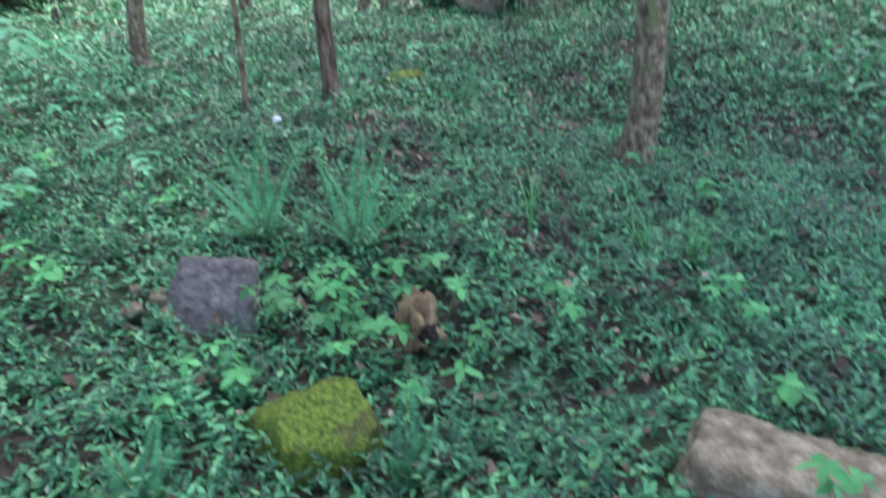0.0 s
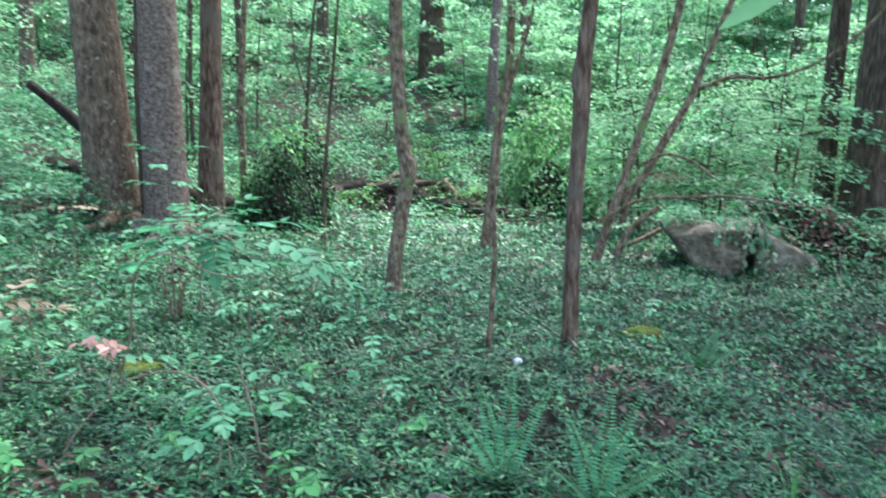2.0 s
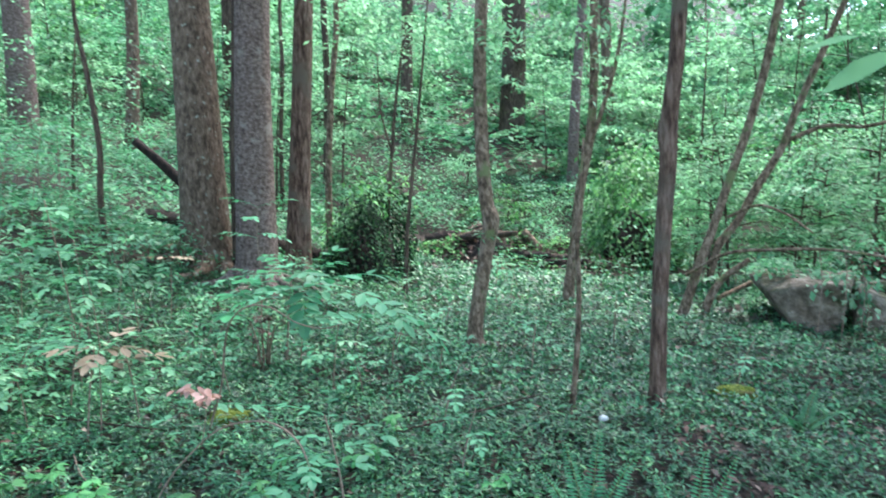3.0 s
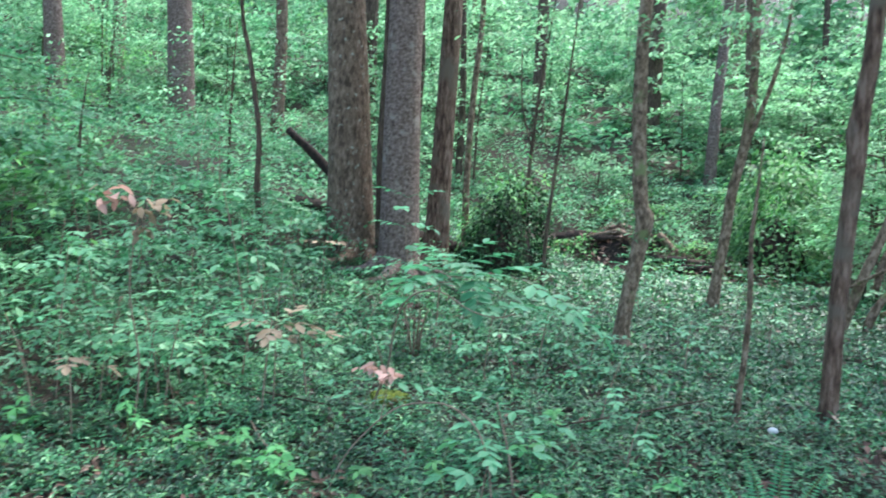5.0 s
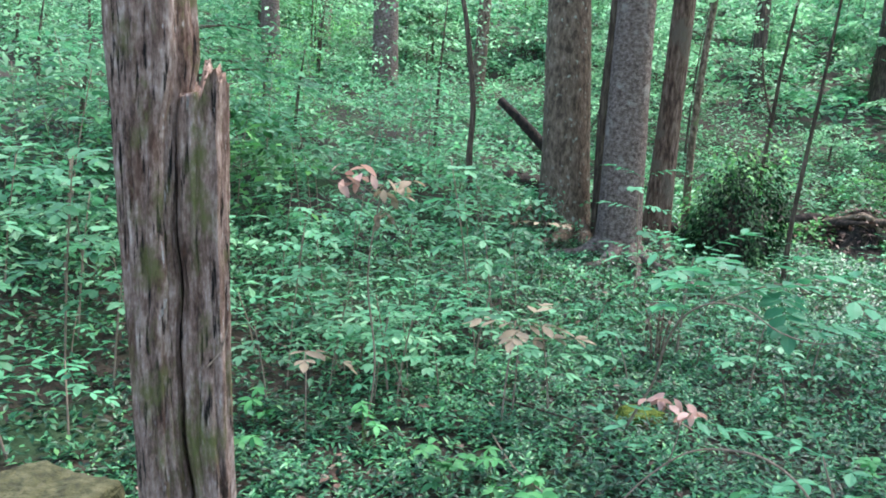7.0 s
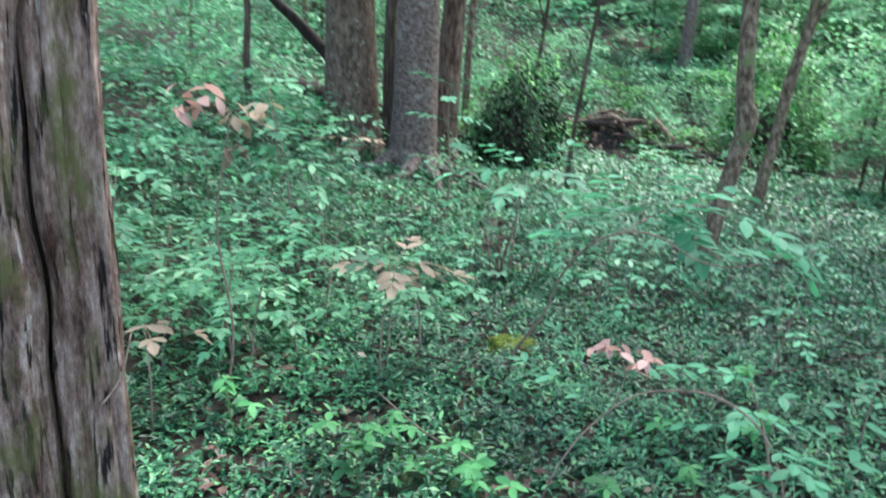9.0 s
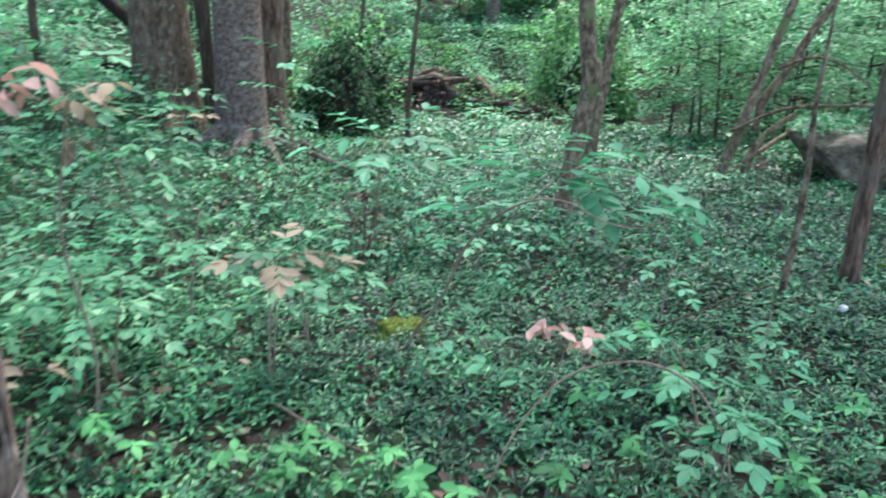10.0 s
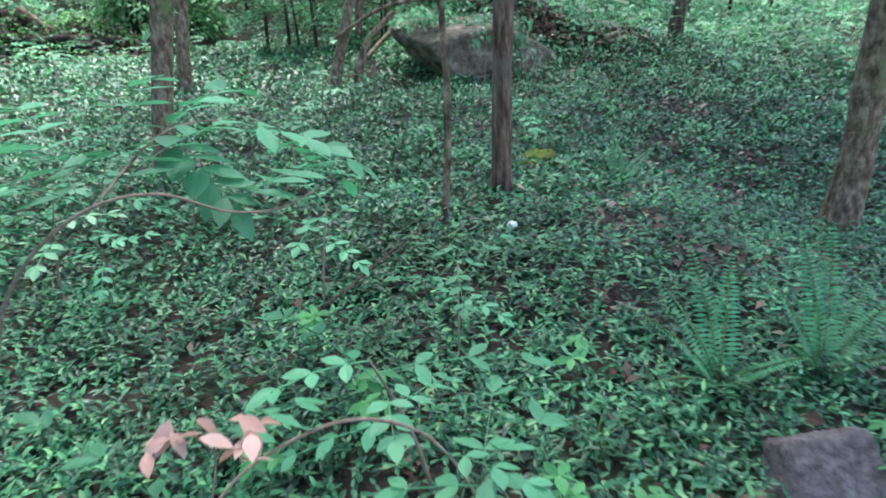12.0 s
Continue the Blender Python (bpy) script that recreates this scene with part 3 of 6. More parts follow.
tree("young_elm_tree", -6.75, 10.8, up(9, 0.06, 0.03, (0.25, 0.1), 1.2, 0.03, 18), BARK_TAN, "thin olive-brown young elm behind the cedar", 10, 0.05, 0.1, crown=[((0.2, 0.1, 9), (1.5, 1.5, 1.3), 400)], seed=18)

def roots(tree_ob, angles, r, bark):
    """Surface roots that run down from a trunk's foot into the ground."""
    bx, by, bz = tree_ob.location
    for i, a in enumerate(angles):
        rows = []
        for d, rise, k in ((0.6 * r, 0.26, 0.5), (1.3 * r, 0.11, 0.42), (2.2 * r, 0.03, 0.28), (3.2 * r, 0.0, 0.17), (4.2 * r, -0.05, 0.08)):
            w = a + 0.25 * np.sin(3 * d + i)
            x, y = d * np.cos(w), d * np.sin(w)
            rows.append((x, y, float(gz(bx + x, by + y)) - bz + rise, r * k))
        part("root", mesh_of("root", *tube(rows, 8, 5, 0.12, i), bark, True), tree_ob)


roots(bpy.data.objects["lichened_oak_tree"], (-2.4, -1.2, -0.3, 3.6), 0.30, BARK_BROWN)
roots(bpy.data.objects["grey_poplar_tree"], (-2.3, -1.4, -0.45, 0.3), 0.26, BARK_GREY)
roots(bpy.data.objects["shaggy_cedar_tree"], (-1.9, -0.7), 0.18, BARK_RED)

OAK = bpy.data.objects["lichened_oak_tree"]
for i, rows in enumerate((((0.10, -0.50, -0.02), (0.16, -0.44, 0.25), (0.06, -0.38, 0.45), (0.12, -0.36, 0.62), (0.02, -0.35, 0.8)), ((-0.1, -0.52, -0.02), (-0.04, -0.45, 0.22), (0.02, -0.40, 0.36), (-0.12, -0.37, 0.55)), ((0.25, -0.45, 0.0), (0.22, -0.37, 0.35), (0.26, -0.30, 0.6), (0.20, -0.31, 0.9)))):
    part("dry_vine", mesh_of("dry_vine", *tube([(x, y, z, 0.007 - 0.001 * k) for k, (x, y, z) in enumerate(rows)], 5, 5, 0.1, i), TWIG, True), OAK, "thin pale dry vine stem")

# slim trees standing in the periwinkle
tree("mossy_young_maple", -2.67, 6.66, [(0, 0, 0, 0.098), (-0.01, 0, 0.2, 0.078), (0.06, 0, 0.7, 0.072), (0.12, 0, 1.05, 0.074), (0.15, 0, 1.27, 0.086), (0.10, 0, 1.45, 0.070), (0.05, 0.02, 2.0, 0.068), (0.03, 0.02, 3.0, 0.062), (0.1, 0.1, 5, 0.055), (0.2, 0.1, 8, 0.03)], BARK_TAN,
     "slender tan maple trunk with a knot and moss", 14, 0.06, 0.1, crown=[((0.2, 0.1, 8), (2.0, 2.0, 1.4), 600)], seed=11)
MAPLE = bpy.data.objects['mossy_young_maple']
part('leafy_spray', mesh_of('leafy_spray', *crown_leaves((0.3, 0.6, 3.2), (1.0, 1.0, 0.5), 320, 0.09, 62, 1), FAR), MAPLE)['kind'] = 'stuff'
part('leafy_spray', mesh_of('leafy_spray', *crown_leaves((0.0, 0.0, 1.05), (0.22, 0.2, 0.22), 26, 0.07, 63, 1, sprays=4), FAR), MAPLE)['kind'] = 'stuff'
tree("young_sourwood_tree", -2.39, 9.58, [(0, 0, 0, 0.085), (0.03, 0, 0.4, 0.068), (0.10, 0, 1.0, 0.066), (0.14, 0, 1.5, 0.064), (0.26, 0, 2.2, 0.06), (0.30, 0, 3.0, 0.055), (0.28, 0.1, 4.2, 0.05), (0.5, 0.2, 7.5, 0.025)], BARK_TAN,
     "slim brown sourwood with a forking stem", 12, 0.06, 0.1, limbs=[[(0.24, 0, 2.05, 0.035), (0.42, -0.1, 2.5, 0.03), (0.62, -0.15, 3.2, 0.024), (0.75, -0.2, 4.2, 0.014)]], crown=[((0.5, 0.2, 7), (1.8, 1.8, 1.3), 500)], seed=12)
SOURWOOD = bpy.data.objects['young_sourwood_tree']
part('leafy_spray', mesh_of('leafy_spray', *crown_leaves((0.45, -0.1, 3.3), (1.2, 0.9, 0.6), 420, 0.10, 61, 1), FAR), SOURWOOD)['kind'] = 'stuff'
HICKORY = tree("young_hickory_tree", -0.775, 5.20, [(0, 0, 0, 0.072), (0, 0, 0.15, 0.062), (0.0, 0, 0.6, 0.058), (0.015, 0, 1.2, 0.058), (0.035, 0, 1.75, 0.060), (0.025, 0, 1.95, 0.068), (0.045, 0, 2.15, 0.058), (0.08, 0, 2.6, 0.054), (0.1, 0.1, 4, 0.05), (0.2, 0.1, 8, 0.025)], BARK_RED,
     "slender dark reddish hickory trunk, slightly crooked", 14, 0.06, 0.08, limbs=[[(0.09, 0, 2.9, 0.016), (0.4, -0.05, 3.02, 0.011), (0.75, -0.1, 3.0, 0.007), (1.1, -0.12, 2.92, 0.003)]], crown=[((0.2, 0.1, 8), (1.8, 1.8, 1.4), 600)], seed=13)
part('leafy_spray', mesh_of('leafy_spray', *crown_leaves((0.75, -0.1, 2.98), (0.5, 0.4, 0.10), 90, 0.10, 64, 2, sprays=9), FAR), HICKORY)['kind'] = 'stuff'
# crown out of view, spread wide and dense to shade the right-hand ground
tree("leaning_young_oak", 1.33, 4.55, [(-0.05, 0, 0, 0.15), (-0.01, 0, 0.15, 0.118), (0.03, 0, 0.5, 0.102), (0.03, 0, 1.0, 0.098), (0.05, 0.0, 1.6, 0.094), (0.10, 0.02, 2.2, 0.09), (0.18, 0.05, 3.2, 0.085), (0.5, 0.1, 6, 0.065), (0.9, 0.1, 10, 0.03)], BARK_TAN,
     "grey-brown young oak trunk, gently leaning", 16, 0.05, 0.16,
     limbs=[[(0.26, 0.06, 4.0, 0.03), (0.0, -1.2, 4.1, 0.024), (-0.7, -2.4, 3.5, 0.014), (-1.15, -3.2, 2.7, 0.006), (-1.28, -3.5, 2.26, 0.003)]], crown=[((1.9, -0.6, 9.5), (4.4, 4.2, 1.8), 7500)], seed=14)
tree("dead_sapling", -1.31, 4.79, [(0, 0, 0, 0.024), (0.03, 0, 0.4, 0.02), (0.04, 0, 0.8, 0.019), (0.02, 0, 1.2, 0.016), (0.03, 0, 1.45, 0.012), (0.05, 0.02, 1.9, 0.006)], BARK_TAN, "thin bare dead sapling standing in periwinkle", 8, 0.08, seed=15)
tree("crooked_sapling", -8.00, 7.19, [(0.05, 0, 0, 0.055), (0, 0, 0.3, 0.045), (-0.05, 0, 0.8, 0.042), (-0.02, 0, 1.4, 0.038), (-0.10, 0, 2.0, 0.036), (-0.22, 0, 2.6, 0.032), (-0.35, 0, 3.2, 0.026), (-0.4, 0, 5, 0.012)], BARK_DARK, "thin dark crooked sapling with wavy stem", 10, 0.06, crown=[((-0.4, 0, 4.8), (1.3, 1.3, 0.9), 420)], seed=16, crown_mat=FAR, leaf=0.1)
tree("slim_sapling", -5.73, 10.95, [(0, 0, 0, 0.04), (0.02, 0, 1, 0.034), (0.10, 0, 2.0, 0.03), (0.2, 0, 3.0, 0.024), (0.5, 0, 5, 0.01)], BARK_DARK, "thin dark sapling beside the brush pile", 8, 0.06, limbs=[[(0.1, 0, 2.0, 0.018), (-0.1, 0, 2.7, 0.014), (-0.15, 0, 3.6, 0.008)]], crown=[((0.2, 0, 4.2), (1.5, 1.5, 0.9), 620)], seed=17, crown_mat=FAR, leaf=0.1)
tree("slim_sapling", -4.62, 9.34, [(-0.05, 0, 0, 0.035), (-0.02, 0, 0.8, 0.03), (0.06, 0, 1.6, 0.027), (0.15, 0, 2.4, 0.023), (0.25, 0, 3.4, 0.016), (0.4, 0, 5, 0.008)], BARK_DARK, "thin dark sapling with slightly bowed stem", 8, 0.06, crown=[((0.3, 0, 4.1), (1.4, 1.4, 0.8), 520)], seed=19, crown_mat=FAR, leaf=0.1)

# trees behind the boulder and on the slope
# unseen crown, thickened to cut sky light on the right
tree("great_oak_tree", 2.92, 12.5, up(17, 0.43, 0.25, (0.9, 0.2), 1.22, 0.02, 21), BARK_DARK, "massive dark furrowed oak trunk behind the boulder", 22, 0.05, 0.1, limbs=[[(0.5, 0.1, 10, 0.14), (-1.5, 0.6, 12, 0.08), (-3.2, 1.0, 13.5, 0.03)]], crown=[((0.6, -0.8, 14), (5, 5, 2.6), 8000)], seed=21)
tree("dark_oak_tree", 2.40, 13.1, up(14, 0.16, 0.09, (0.3, 0.2), 1.2, 0.02, 22), BARK_DARK, "straight dark oak trunk beside the great oak", 14, 0.05, 0.1, crown=[((0.3, 0.2, 13), (2.4, 2.4, 1.8), 700)], seed=22)
# unseen crown, enlarged and set sunward so the ground below is shaded
tree("leaning_tree", 3.23, 8.95, [(0, 0, 0, 0.10), (0.04, 0, 0.4, 0.085), (0.14, 0, 0.9, 0.08), (0.30, 0, 1.6, 0.075), (0.5, 0.05, 2.6, 0.07), (0.9, 0.1, 4.5, 0.06), (1.5, 0.2, 9, 0.03)], BARK_DARK, "slim dark tree leaning away from the boulder", 12, 0.05, 0.1, crown=[((1.5, -0.6, 8.8), (3.9, 3.9, 1.8), 8000)], seed=23)
tree("far_poplar_tree", -16.13, 12.80, up(18, 0.32, 0.2, (-0.8, 0), 1.15, 0.03, 24), BARK_GREY, "grey poplar trunk standing up the slope", 14, 0.03, 0.1, crown=[((-0.8, 0, 16), (4, 4, 3), 900)], seed=24)
tree("far_dark_oak_tree", -8.2, 26.3, up(18, 0.46, 0.3, (0.6, 0), 1.2, 0.05, 25), BARK_DARK, "thick dark oak trunk on the hillside", 14, 0.05, 0.1, crown=[((0.6, 0, 16), (4.5, 4.5, 3), 900)], seed=25)
tree("vine_wrapped_tree", -0.91, 9.19, [(0, 0, 0, 0.07), (0.08, 0, 0.3, 0.06), (0.20, 0, 0.7, 0.055), (0.33, 0.1, 1.1, 0.052), (0.5, 0.15, 1.7, 0.05), (0.68, 0.2, 2.3, 0.05), (0.85, 0.2, 3.0, 0.048), (1.0, 0.1, 3.9, 0.045), (1.4, 0.1, 6, 0.03)], BARK_TAN, "leaning slim tree with a thick twisting vine", 10, 0.08,
     limbs=[[(0.33, 0.05, 0.55, 0.035), (0.40, 0.1, 0.9, 0.05), (0.60, 0.15, 1.2, 0.045), (0.80, 0.2, 1.6, 0.05), (1.05, 0.2, 2.05, 0.045), (1.2, 0.2, 2.5, 0.04), (1.5, 0.1, 3.3, 0.036), (1.9, 0, 4.4, 0.03)],
            [(1.12, 0.2, 2.15, 0.028), (1.5, 0.1, 2.30, 0.024), (1.9, 0, 2.28, 0.02), (2.4, -0.1, 2.45, 0.018), (2.9, -0.2, 2.9, 0.014), (3.2, -0.3, 3.5, 0.01)],
            [(0.05, -0.05, 0.55, 0.02), (0.5, -0.4, 0.86, 0.02), (1.0, -0.7, 0.95, 0.018), (1.5, -0.85, 0.98, 0.016), (2.0, -0.9, 0.93, 0.012), (2.4, -0.7, 0.86, 0.007)],
            [(0.5, 0.1, 1.25, 0.02), (0.8, -0.1, 1.4, 0.018), (1.1, -0.2, 1.32, 0.014), (1.4, -0.2, 1.1, 0.01)],
            [(0.75, 0.1, 0.75, 0.03), (0.45, 0.05, 0.5, 0.04), (0.3, 0, 0.2, 0.05), (0.28, 0, -0.05, 0.05)]], crown=[((1.4, 0.1, 5.8), (1.6, 1.6, 1.0), 500)], seed=26, crown_mat=FAR, leaf=0.11)


def fill_woods():
    """Slim trunks and leafy understory trees up the slope and into the distance."""
    g = np.random.default_rng(41)
    barks = (BARK_DARK, BARK_BROWN, BARK_GREY, BARK_TAN)
    spots = []
    while len(spots) < 46:
        a, d = radians(g.uniform(-58, 74)), g.uniform(15, 46)
        x, y = -1.0 - d * np.sin(a), d * np.cos(a)
        if y < 3 or (abs(x + 5) < 3.2 and y < 18) or min([np.hypot(x - p, y - q) for p, q in spots] + [9]) < 1.7:
            continue
        spots.append((x, y))
    for i, (x, y) in enumerate(spots):
        h, r = g.uniform(10, 15), g.choice([0.05, 0.07, 0.1, 0.13, 0.17, 0.22])
        tree("woodland_tree", x, y, up(h, r, r * 0.5, (g.normal(0, 0.5), g.normal(0, 0.5)), 1.2, 0.05, 100 + i, 5), barks[i % 4], ("dark", "brown", "grey", "tan")[i % 4] + " slim woodland tree trunk on the slope", 8, 0.05, 0,
             crown=[((0, 0, h * 0.85), (2.6, 2.6, h * 0.22), 260)], seed=100 + i, crown_mat=FAR, group="woodland trees on the slope", steps=3, leaf=0.26)
    spots = []
    while len(spots) < 175:
        a, d = radians(g.uniform(-66, 80)), 11 + 34 * g.uniform(0, 1) ** 1.2
        x, y = -1.0 - d * np.sin(a), d * np.cos(a)
        if y < 1.5 or (-9 < x < 2.6 and y < 17.2) or (abs(x + 0.31 * y) < 1.3 and 16 < y < 26.3) or (abs(0.63 * x + 0.777 * y + 0.2) < 2.0 and x < -6 and x > -16) or (x > 1.4 and x < 5.2 and y < 13.2) or (x > 2 and y < 11) or (-19.5 < x < -16 and 11 < y < 15):
            continue
        spots.append((x, y))
    spots += [(-7.2, 2.0), (-8.3, 3.6), (-6.6, 0.7), (-9.2, 5.2), (-8.4, 1.2), (-10.0, 3.0), (-11.0, 6.5), (-10.5, 9.0), (4.5, 15.5), (6.5, 14.0), (5.5, 18.0), (8.0, 17.0), (3.2, 17.5), (7.0, 11.5), (9.0, 13.0), (5.0, 21.0), (9.5, 20.0), (1.5, 19.0), (-0.5, 18.2), (0.8, 14.2), (-1.0, 13.2), (-6.0, 18.6), (-4.4, 19.0), (-3.0, 18.6), (-5.0, 21.0), (-3.4, 22.0), (-6.3, 20.6), (-1.6, 19.6), (-2.4, 20.8), (-4.0, 24.0), (-5.2, 23.5), (-1.0, 23.0)]
    for i, (x, y) in enumerate(spots):
        far = np.hypot(x, y) / 20
        h = g.uniform(1.2, 5.0) if np.hypot(x, y) > 13 else g.uniform(1.0, 1.9)
        if -9.5 < x < -1.5 and y < 24.5:
            h = g.uniform(0.5, 1.1)
        w = g.uniform(0.9, 1.7) * (0.8 + 0.25 * h / 3)
        z = float(gz(x, y))
        t = thing("understory_shrub", (x, y, z), "leafy bright green understory shrub on the wooded slope", "shrub", "understory shrubs")
        part("stem", mesh_of("stem", *tube([(0, 0, -0.1, 0.03), (0.05, 0, h * 0.4, 0.024), (0.1, 0.1, h * 0.9, 0.008)], 6, 4, 0.05, i), BARK_DARK, True), t)
        # darker leaf colours on some shrubs stand in for shaded clumps
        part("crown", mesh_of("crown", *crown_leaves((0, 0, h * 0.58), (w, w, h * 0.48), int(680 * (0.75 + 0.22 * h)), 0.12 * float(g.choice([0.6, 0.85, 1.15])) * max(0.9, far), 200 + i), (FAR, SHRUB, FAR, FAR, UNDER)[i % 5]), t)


fill_woods()


def unseen_shade_woods():
    """Unseen trees added behind the walker; their crowns overhead shade the clearing."""
    g = np.random.default_rng(66)
    for i, (x, y) in enumerate(((-6.8, -2.6), (-3.4, -4.6), (0.8, -4.0), (4.6, -3.2), (-9.8, -4.2), (-6.2, -7.4), (-1.2, -8.0), (3.4, -7.6), (7.6, -6.0), (8.6, 0.4), (-12.4, -0.6), (-10.4, -8.6), (6.4, -11), (-3.8, -12), (12, 5.4), (-15, -6))):
        h, r = g.uniform(13, 17), g.uniform(0.1, 0.24)
        tree("woodland_tree", x, y, up(h, r, r * 0.5, (g.normal(0, 0.5), g.normal(0, 0.5)), 1.25, 0.05, 300 + i, 5), (BARK_BROWN, BARK_GREY, BARK_DARK)[i % 3], ("brown", "grey", "dark")[i % 3] + " woodland tree added out of view to shade the clearing", 10, 0.05, 0.05,
             limbs=[[(0, 0, h * 0.55, r * 0.5), (1.4 * np.cos(i), 1.4 * np.sin(i), h * 0.66, r * 0.3), (2.6 * np.cos(i), 2.6 * np.sin(i), h * 0.72, 0.02)]],
             crown=[((0, 0, h * 0.8), (3.6, 3.6, h * 0.2), 1500)], seed=300 + i, group="woodland trees round the clearing", steps=3, leaf=0.34)


unseen_shade_woods()
tree("dark_young_oak", 2.44, 17.7, up(13, 0.13, 0.07, (0.4, 0), 1.2, 0.04, 71), BARK_DARK, "slim dark oak trunk beyond the boulder", 10, 0.05, 0.05, crown=[((0.4, 0, 12), (2.6, 2.6, 2), 600)], seed=71, crown_mat=FAR)
tree("young_elm_tree", -9.4, 13.4, up(10, 0.05, 0.025, (0.3, 0.1), 1.2, 0.05, 72), BARK_DARK, "thin dark elm stem behind the oak", 8, 0.05, 0.05, crown=[((0.3, 0.1, 9.5), (1.8, 1.8, 1.5), 450)], seed=72, crown_mat=FAR)
tree("far_dark_oak_tree", -10.96, 23.3, up(16, 0.21, 0.14, (0.2, 0), 1.2, 0.05, 73), BARK_DARK, "dark oak trunk standing high on the slope", 12, 0.05, 0.05, crown=[((0.2, 0, 14), (3.5, 3.5, 2.6), 700)], seed=73, crown_mat=FAR)
tree("far_dark_oak_tree", -13.54, 17.15, up(16, 0.22, 0.15, (0.2, 0), 1.2, 0.05, 74), BARK_DARK, "dark oak trunk half hidden on the slope", 12, 0.05, 0.05, crown=[((0.2, 0, 14), (3.5, 3.5, 2.6), 700)], seed=74, crown_mat=FAR)


def layered_tree(x, y, h, seed, mat, leaf):
    """A slim understory tree: a thin bowed stem and tiers of limbs, each carrying a flat spray of leaves."""
    g = np.random.default_rng(seed)
    t = thing("understory_tree", (x, y, float(gz(x, y))), "slim understory tree with tiers of bright green leaves", "tree", "understory trees")
    bow = g.normal(0, 0.07 * h, 2)
    at = lambda s: np.array([bow[0] * s * s, bow[1] * s * s, h * s])
    r = 0.012 + 0.006 * h
    part("trunk", mesh_of("trunk", *tube([(0, 0, -0.1, r * 1.2)] + [(*at(s), r * (1 - 0.85 * s)) for s in (0.1, 0.35, 0.6, 0.85, 1.0)], 6, 3, 0.05, seed), BARK_DARK, True), t)
    a = g.uniform(0, 6.3)
    for k in range(int(g.integers(7, 11))):
        s = 0.28 + 0.7 * (k + g.uniform(0, 1)) / 11
        a += 2.4 + g.normal(0, 0.3)
        long = h * (0.42 - 0.22 * s) * g.uniform(0.7, 1.2) + 0.25
        d = np.array([np.cos(a), np.sin(a), 0])
        b = at(s)
        line = lambda q: b + d * long * q + np.array([0, 0, 1]) * long * (0.35 * q - 0.38 * q * q)
        lm = part("limb", mesh_of("limb", *tube([(*line(q), 0.014 * (1.1 - q)) for q in (0, 0.35, 0.7, 1)], 5, 2), BARK_DARK, True), t)
        n = int(70 + 70 * long)
        q = g.uniform(0.2, 1.1, n)
        side = np.array([-d[1], d[0], 0])
        p = np.stack([line(v) for v in q]) + side * (g.normal(0, 0.2, n) * long)[:, None] + np.array([0, 0, 1]) * g.normal(0, 0.05, n)[:, None]
        L = g.uniform(0.7, 1.3, n) * leaf
        part("foliage", mesh_of("foliage", *leaves(p, a - 1.57 + g.normal(0, 0.9, n), g.normal(-0.25, 0.3, n), g.normal(0, 0.3, n), L, L * g.uniform(0.42, 0.6, n), 0.2, 0.2, 0), mat), lm)


def understory():
    """Understory trees beyond the boulder, up the hillside and along the bank."""
    g = np.random.default_rng(58)
    for x0, x1, y0, y1, k, lo, hi in ((-0.6, 8.5, 14.5, 27, 28, 3.2, 6.5), (-21, -9.6, 13, 23, 13, 2.4, 5.0), (-9, -1.5, 22, 33, 11, 2.4, 4.2), (-9.5, -7.2, 3.2, 6.5, 4, 2.0, 2.8), (-1.6, 2.0, 11.2, 14.0, 8, 1.8, 3.4), (3.6, 6.5, 11, 15, 5, 2.5, 4.0), (1.5, 9.0, 25, 33, 9, 6.5, 9.0)):
        for i in range(k):
            x, y = g.uniform(x0, x1), g.uniform(y0, y1)
            if abs(0.645 * x + 0.764 * y + 0.5) < 1.3 and y < 13.5:
                continue
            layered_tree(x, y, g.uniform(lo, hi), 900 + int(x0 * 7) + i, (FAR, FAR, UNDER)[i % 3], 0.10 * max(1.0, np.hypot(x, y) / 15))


understory()


def far_wall():
    """Woods in the distance, where single trees cannot be told apart."""
    g = np.random.default_rng(77)
    n = 56000
    a, d = np.concatenate([g.uniform(-1.5, 1.9, 30000), g.uniform(-0.9, 0.1, 26000)]), g.uniform(42, 66, n)
    x, y = -1 - d * np.sin(a), d * np.cos(a)
    z = gz(x, y) + g.uniform(0, 1, n) ** 1.1 * 19
    k = fbm(a * 30, z, 0.5, 3) + fbm(x, z, 0.22, 5) > -0.75
    x, y, z = x[k], y[k], z[k]
    n = len(x)
    L = g.uniform(0.5, 1.1, n)
    m = leaves(np.stack([x, y, z], -1), g.uniform(0, 6.3, n), g.normal(-0.2, 0.5, n), g.normal(0, 0.5, n), L, L * 0.6, 0.2, 0.2, 0)
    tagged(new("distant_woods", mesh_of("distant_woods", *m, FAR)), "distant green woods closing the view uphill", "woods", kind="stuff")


far_wall()


